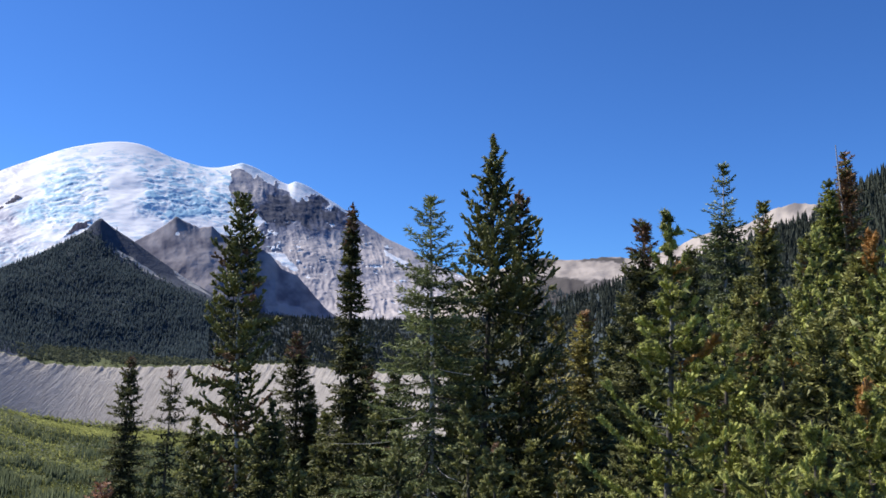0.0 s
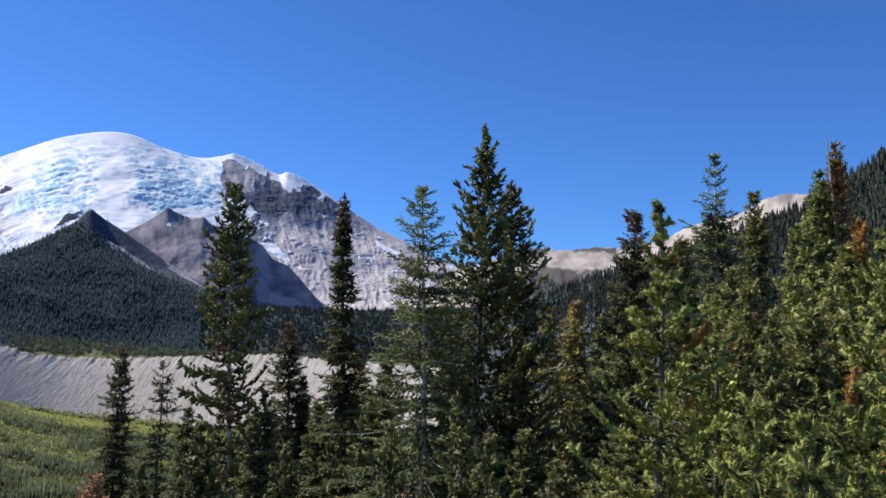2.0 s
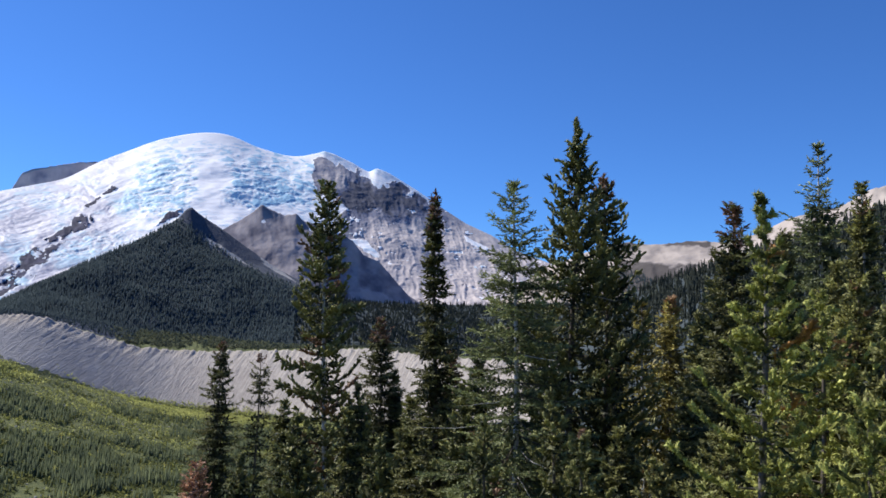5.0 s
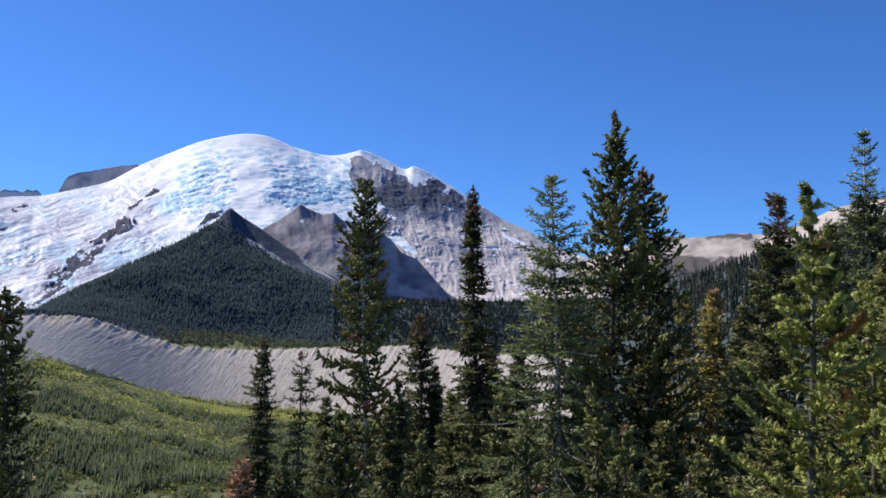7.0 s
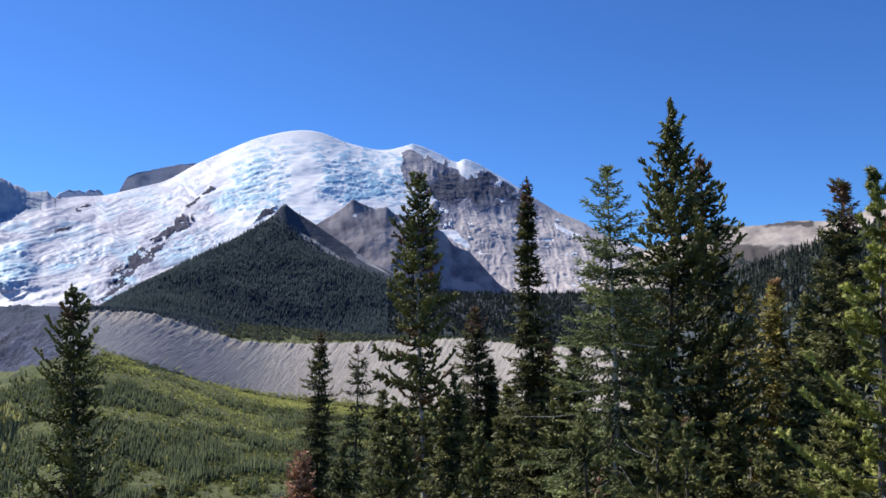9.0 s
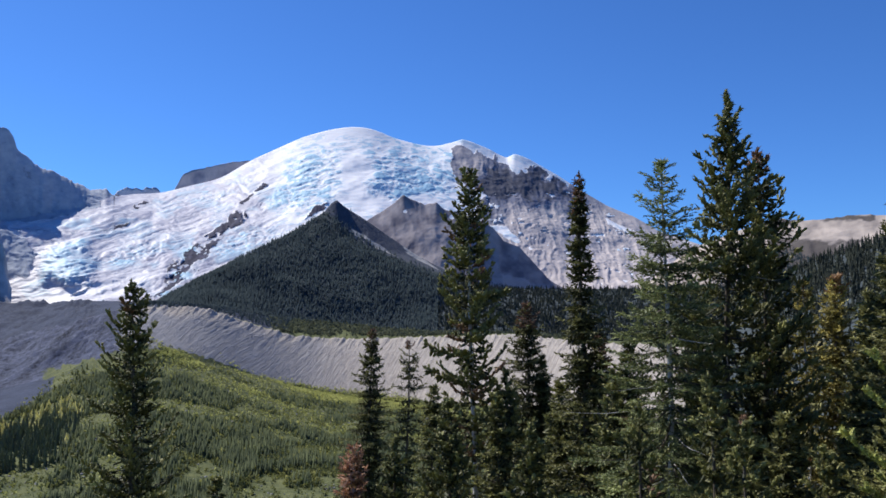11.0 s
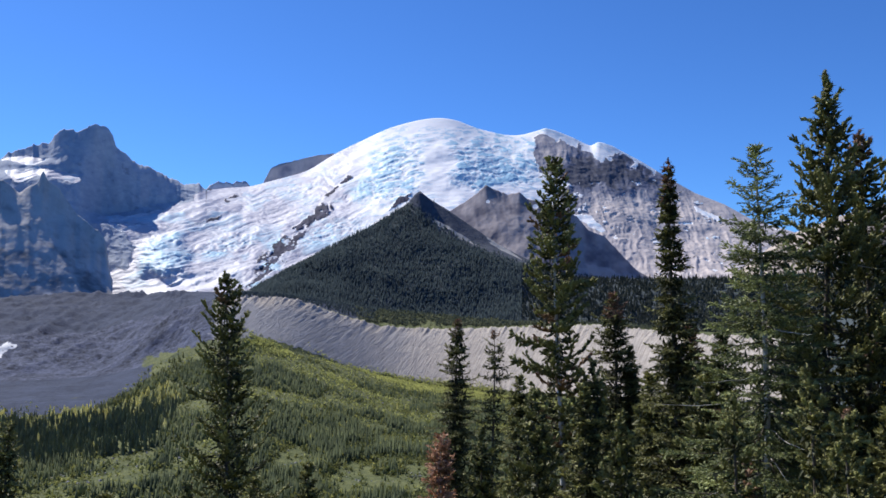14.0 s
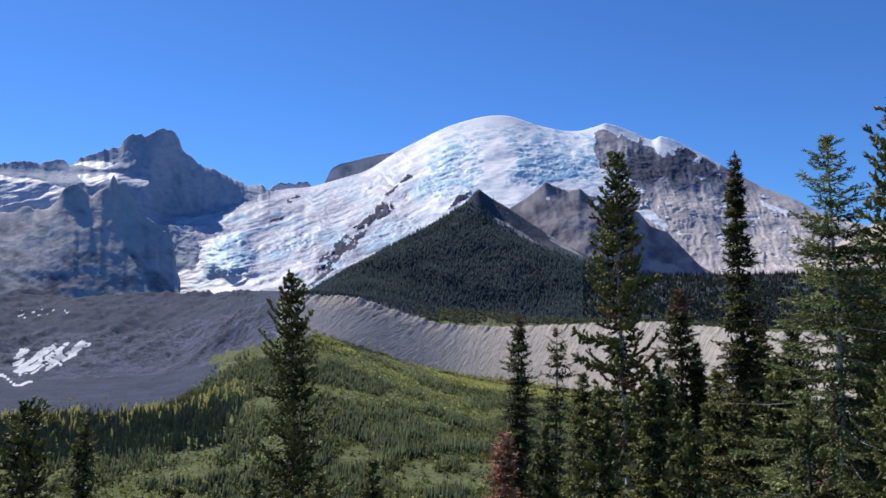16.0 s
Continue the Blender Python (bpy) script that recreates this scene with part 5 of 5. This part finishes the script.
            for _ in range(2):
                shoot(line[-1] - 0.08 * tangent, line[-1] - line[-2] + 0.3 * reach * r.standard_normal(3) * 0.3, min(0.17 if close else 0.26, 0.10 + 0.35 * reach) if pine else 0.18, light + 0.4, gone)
        depth += gap * (0.7 + 0.6 * r.random()) * (0.8 + 0.45 * min(depth, 3) / 3) * near**0.5 / max(sparse, 0.5) ** 0.5 * (1 + 0.15 * open_here)
    for reach_az, h_below, length in limbs:
        # a long separate limb
        w = radians(90 - reach_az)
        out, u = np.array([math.cos(w), math.sin(w), 0]), np.linspace(0, 1, 8)
        line = at(tall - h_below) + out[None] * (length * u)[:, None]
        line[:, 2] += length * (0.30 * u**2 - 0.05 * u)
        rods.append(tube(line, 0.035 * (1.1 - u), 5))
        for q in np.linspace(0.2, 1, 14):
            p = np.array([np.interp(q, u, line[:, k]) for k in range(3)])
            for _ in range(5):
                shoot(p, out + 0.8 * r.standard_normal(3) + np.array([0, 0, 0.3]), 0.32, 0.3 + 0.4 * r.random(), 0.0)
    for k in range(bare):
        # bleached limbs without needles, low in the crown
        below = 4.0 + (min(shown, 9.5) - 4.0) * (k + r.random()) / bare
        w = -math.pi / 2 + 1.3 * r.standard_normal() - radians(az)
        reach = float(np.interp(below, wd, wr)) * (0.9 + 0.4 * r.random())
        u = np.linspace(0, 1, 6)
        line = at(tall - below) + np.outer(reach * u, (math.cos(w), math.sin(w), 0.0))
        line[:, 2] += reach * (-0.25 * u + 0.15 * u**2) + 0.03 * np.cumsum(r.standard_normal(6))
        part("dead_limb", mesh_of("dead_limb", *tube(line, 0.016 * (1.15 - u), 5), DEADWOOD, True), tree, "bleached bare limb")
    tagged(part("limbwork", mesh_of("limbwork", *join([(v, f) for v, f in rods]), BARK if bark is BARK_PALE else bark, True), tree), kind="stuff")
    roots, ways, sizes = np.array(roots), np.array(ways), np.array(sizes)
    per = max(5, int((7 if pine else 8) / near**0.5))
    if close:
        per = int(min(32, 370 / d))
    v, f = needles(roots, ways, sizes, r, per, 0.062 if close else (0.088 if pine else 0.085) * near**0.4, 0.00085 * d if close else (0.030 if pine else 0.046) * near, not pine)
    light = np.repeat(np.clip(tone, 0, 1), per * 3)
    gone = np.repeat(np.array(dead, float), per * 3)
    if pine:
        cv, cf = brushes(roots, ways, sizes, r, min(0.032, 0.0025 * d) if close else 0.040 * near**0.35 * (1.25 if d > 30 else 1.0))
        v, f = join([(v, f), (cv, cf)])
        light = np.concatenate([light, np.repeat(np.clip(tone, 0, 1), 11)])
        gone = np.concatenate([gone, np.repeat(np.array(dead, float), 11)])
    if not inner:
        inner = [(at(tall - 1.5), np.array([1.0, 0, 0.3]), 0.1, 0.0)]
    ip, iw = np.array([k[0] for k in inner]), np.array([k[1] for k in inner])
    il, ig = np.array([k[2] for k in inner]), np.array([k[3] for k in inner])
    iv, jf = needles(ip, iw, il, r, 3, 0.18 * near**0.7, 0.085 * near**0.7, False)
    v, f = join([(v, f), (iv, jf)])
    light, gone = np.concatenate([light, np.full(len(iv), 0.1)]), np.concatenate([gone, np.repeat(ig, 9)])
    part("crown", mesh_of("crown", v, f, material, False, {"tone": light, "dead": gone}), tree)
    return tree


CONE = [(0, 0.05), (1.0, 0.35), (3.0, 0.95), (6.0, 1.6), (10, 2.3), (16, 2.8)]
SLIM = [(0, 0.05), (1.5, 0.35), (4.0, 0.7), (8, 1.2)]
PINE_L = "dark green mountain pine with upturned brushy branches on the bank"
FIR_L = "slender dark green subalpine fir growing on the bank"

conifer("pine_tree", "tall bushy dark green pine with a bare pointed leader", 26.4, 14.75, 22.0, [(0, 0.05), (0.6, 0.12), (0.9, 0.26), (1.2, 0.22), (1.6, 0.5), (2.2, 0.72), (3.2, 0.85), (4.2, 1.05), (5.2, 1.6), (7, 2.1), (11, 2.5)], "pine", NEEDLES_PINE, BARK, 21, bare=7)
conifer("pine_tree", "dark pine with a rusty brown top beside a taller pine", 28.15, 10.6, 23.4, [(0, 0.1), (0.5, 0.3), (1, 0.45), (2, 0.72), (3, 0.95), (5, 1.3), (10, 1.8)], "pine", NEEDLES_PINE, BARK, 22, brown=0.7)
conifer("fir_tree", "open grey-green fir with a pale trunk and gaps between branches", 22.1, 10.5, 20.1, [(0, 0.05), (0.5, 0.26), (0.9, 0.5), (1.5, 0.66), (2.0, 0.85), (2.8, 1.1), (4, 1.5), (6, 2.0), (10, 2.4)], "fir", NEEDLES_BLUE, BARK_PALE, 23, sparse=0.97, airy_top=1.5, bare=9)
conifer("fir_tree", "very narrow dark spire-shaped fir on the bank", 16.65, 9.95, 23.8, [(0, 0.03), (0.6, 0.10), (1.1, 0.2), (2, 0.3), (2.75, 0.4), (3.6, 0.5), (5.2, 0.7), (8, 0.95), (12, 1.3)], "fir", NEEDLES_FIR, BARK, 24, brown=1.0)
conifer("pine_tree", "tall narrow pine with a pale trunk and low spreading limbs", 9.2, 10.1, 33.0, [(0, 0.06), (0.4, 0.36), (0.8, 0.46), (1.2, 0.44), (1.8, 0.78), (3, 1.02), (5, 1.18), (6.2, 1.2), (7.2, 0.9), (8.5, 1.0), (12, 1.7)], "pine", NEEDLES_PINE, BARK_PALE, 25, scorch=0.1, sparse=1.5, limbs=((-75, 7.4, 1.7), (80, 5.2, 1.5), (-60, 8.4, 1.8)))
conifer("fir_tree", "small brownish-green fir with a dense pointed crown", 2.5, -0.75, 45.9, [(0, 0.05), (1.2, 0.5), (3, 0.95), (5, 1.25), (8, 1.7), (14, 2.2)], "fir", NEEDLES_FIR, BARK, 26, brown=0.9)
conifer("fir_tree", "thin half-bare fir with sparse branches", 5.0, -1.55, 44.0, [(0, 0.06), (1.0, 0.5), (3, 1.0), (6, 1.5), (12, 1.9)], "fir", NEEDLES_FIR, BARK, 27, sparse=0.5, brown=0.7)
conifer("fir_tree", FIR_L, 12.95, 0.9, 36.0, [(0, 0.05), (1.0, 0.55), (2.5, 1.05), (4, 1.4), (8, 1.9), (12, 2.1)], "fir", NEEDLES_FIR, BARK, 28, brown=1.0)
conifer("fir_tree", "small dark fir between taller trees", 14.0, -2.55, 36.0, SLIM, "fir", NEEDLES_FIR, BARK, 29)
conifer("fir_tree", "fir with a rust-red dying top", 17.85, -1.3, 27.0, CONE, "fir", NEEDLES_PINE, BARK, 30, brown=1.1)
conifer("fir_tree", "thin yellowing fir with few branches", 30.65, 2.35, 26.0, [(0, 0.05), (1, 0.36), (3, 0.66), (8, 1.0)], "fir", NEEDLES_YELLOW, BARK_PALE, 31, sparse=0.8, brown=0.12, bare=4)
conifer("fir_tree", "fir with a brown dying top and olive lower boughs", 32.5, 2.6, 27.0, [(0, 0.05), (1, 0.45), (3, 0.9), (7, 1.4), (12, 1.8)], "fir", NEEDLES_YELLOW, BARK, 32, brown=0.8)
conifer("fir_tree", "dark fir with a rust-brown top", 36.63, 8.65, 19.0, [(0, 0.05), (0.7, 0.27), (1.6, 0.46), (3.5, 0.75), (7, 1.2), (10, 1.4)], "fir", NEEDLES_FIR, BARK, 33, brown=0.9)
conifer("pine_tree", "young yellow-green pine with a thick brush-like leader", 38.5, 9.3, 12.0, [(0, 0.10), (0.65, 0.10), (0.8, 0.22), (1.3, 0.3), (1.9, 0.42), (2.4, 0.62), (3, 0.8), (4, 1.0), (6, 1.3)], "pine", NEEDLES_BRIGHT, BARK_WORN, 34, sparse=0.9, bare=3, scorch=0.02)
conifer("fir_tree", "small dark fir behind a young pine", 39.6, 6.75, 17.0, SLIM, "fir", NEEDLES_FIR, BARK, 35)
conifer("fir_tree", "grey-green fir with level branches and a sharp top", 41.7, 12.2, 30.0, [(0, 0.05), (1.0, 0.36), (2.0, 0.68), (4, 1.1), (8, 1.6), (12, 2.0)], "fir", NEEDLES_BLUE, BARK_PALE, 36, airy_top=2.2)
conifer("fir_tree", "fir with a pale trunk showing between its branches", 44.1, 9.6, 28.0, [(0, 0.05), (0.8, 0.28), (2.0, 0.55), (5, 0.95), (10, 1.4)], "fir", NEEDLES_OLIVE, BARK_PALE, 37)
snag = conifer("fir_tree", "spindly fir with a brown top and a bleached dead leader", 48.95, 12.4, 32.0, [(0, 0.05), (1.0, 0.3), (3, 0.75), (5, 1.2), (9, 1.6), (14, 2.0)], "fir", NEEDLES_OLIVE, BARK, 38, brown=2.6, scorch=0.3)
height = 32 * math.tan(radians(12.75)) - snag.location.z
pole = np.array([(-0.15, -0.1, height - 4.2), (-0.3, -0.05, height - 2), (-0.42, 0.0, height)])
part("dead_leader", mesh_of("dead_leader", *tube(pole, (0.055, 0.035, 0.014), 6), DEADWOOD, True), snag, "bleached bare dead leader")
conifer("fir_tree", "olive fir leaning into a brown-topped neighbour", 48.0, 10.6, 31.0, [(0, 0.05), (1.0, 0.35), (3, 0.9), (6, 1.4), (12, 1.9)], "fir", NEEDLES_BRIGHT, BARK, 39)
conifer("pine_tree", "yellow-green pine with an orange-brown dying top", 50.5, 7.35, 17.0, [(0, 0.08), (1, 0.4), (3, 1.0), (6, 1.6), (10, 2.0)], "pine", NEEDLES_BRIGHT, BARK, 40, brown=0.4, scorch=0.03)
conifer("pine_tree", "young pine with an orange dead tip", 49.8, -1.65, 11.5, [(0, 0.08), (0.35, 0.13), (0.6, 0.25), (2, 0.75), (5, 1.2)], "pine", NEEDLES_BRIGHT, BARK, 41, brown=0.36, scorch=0.02)
conifer("pine_tree", PINE_L, -13.1, 2.3, 35.6, [(0, 0.06), (0.5, 0.3), (1.0, 0.6), (2.0, 1.0), (4, 1.38), (7, 1.9), (10, 2.3), (14, 2.5)], "pine", NEEDLES_PINE, BARK, 42)
conifer("fir_tree", "small red-brown dead fir on the bank", 1.25, -8.5, 30.0, [(0, 0.08), (0.5, 0.3), (1.2, 0.5), (3, 0.75)], "fir", NEEDLES_RUST, BARK_PALE, 43, brown=6.0)
conifer("fir_tree", "young olive-green fir low on the bank", -25.75, -7.0, 30.0, [(0, 0.05), (1.0, 0.3), (3, 0.7)], "fir", NEEDLES_PINE, BARK, 44, sparse=0.8)
conifer("pine_tree", "bushy olive-green pine low on the bank", -29.3, -5.7, 25.0, [(0, 0.15), (0.6, 0.5), (2, 1.0), (4, 1.3)], "pine", NEEDLES_PINE, BARK, 45)

# lower growth that fills the bank between the tall trees: bearing, top, distance, kind
FILL = [(-7.7, -10.2, 26, "f"), (-15.4, -11.2, 24, "p"), (-11.2, -11.0, 25, "f"), (-20.3, -11.4, 22, "f"), (6.7, -4.6, 40, "f"), (4.0, -8, 30, "p"),
        (7.6, -5.6, 26, "p"), (10.9, -5.2, 30, "f"), (11.6, -3.6, 33, "p"), (15.3, -4.4, 25, "f"), (18.9, -3.8, 21, "p"), (19.8, -1.6, 23, "f"),
        (24.3, 1.0, 25, "f"), (24.8, -3.5, 17, "p"), (20.3, -5.5, 16, "p"), (13.2, -7.0, 21, "p"), (28.9, -0.5, 30, "f"), (29.4, -6.0, 18, "f")]
FILL += [(34.3, 1.5, 25, "f"), (35.4, 3.4, 21, "f"), (33.8, -3.0, 22, "f"), (35.6, -6.0, 17, "f"), (40.8, -2.0, 16, "o"), (43.0, 1.8, 20, "o"),
        (42.6, 4.6, 24, "o"), (46.5, 5.0, 18, "b"), (45.0, -1.5, 15, "p"), (44.3, -3.5, 10, "b"), (47.6, 2.2, 13, "o"), (52.6, 4.5, 14, "b"),
        (52.6, -3.2, 11, "b"), (47.0, -4.0, 9.5, "b"), (31.6, -8.0, 16, "p"), (26.8, -6.5, 15, "p"), (46.6, 7.5, 27, "o"), (54.5, 8.0, 20, "p"), (50.5, 4.6, 22, "o"),
         (41.6, 3.0, 15, "b"), (43.8, 3.5, 16, "o"), (45.3, 2.0, 13, "p"), (47.3, 7.6, 19, "b"), (49.5, 6.0, 17, "o"), (51.9, 6.8, 15, "b")]
LOOKS = {"f": ("fir_tree", "fir", NEEDLES_PINE, "fir filling the gap between taller trees"), "p": ("pine_tree", "pine", NEEDLES_PINE, "bushy dark green pine low on the bank"),
         "o": ("fir_tree", "fir", NEEDLES_OLIVE, "sunlit olive-green fir among the pines"),
         "b": ("pine_tree", "pine", NEEDLES_BRIGHT, "sunlit yellow-green young pine on the bank")}
for k, (az, tip, d, look_of) in enumerate(FILL):
    name, kind, material, label = LOOKS[look_of]
    widths = [(0, 0.06), (0.8, 0.32), (2.2, 0.85), (4.5, 1.35), (8, 1.8)] if kind == "fir" else [(0, 0.08), (0.6, 0.24), (1.6, 0.58), (3.5, 0.95), (6, 1.2)]
    slim = 0.72 + 0.5 * ((k * 0.618) % 1)
    widths = [(a, b * slim) for a, b in widths]
    conifer(name, label, az, tip, d, widths, kind, material, BARK, 60 + k, coarse=1.35, scorch=0.03 if look_of in "bo" else 0.0)
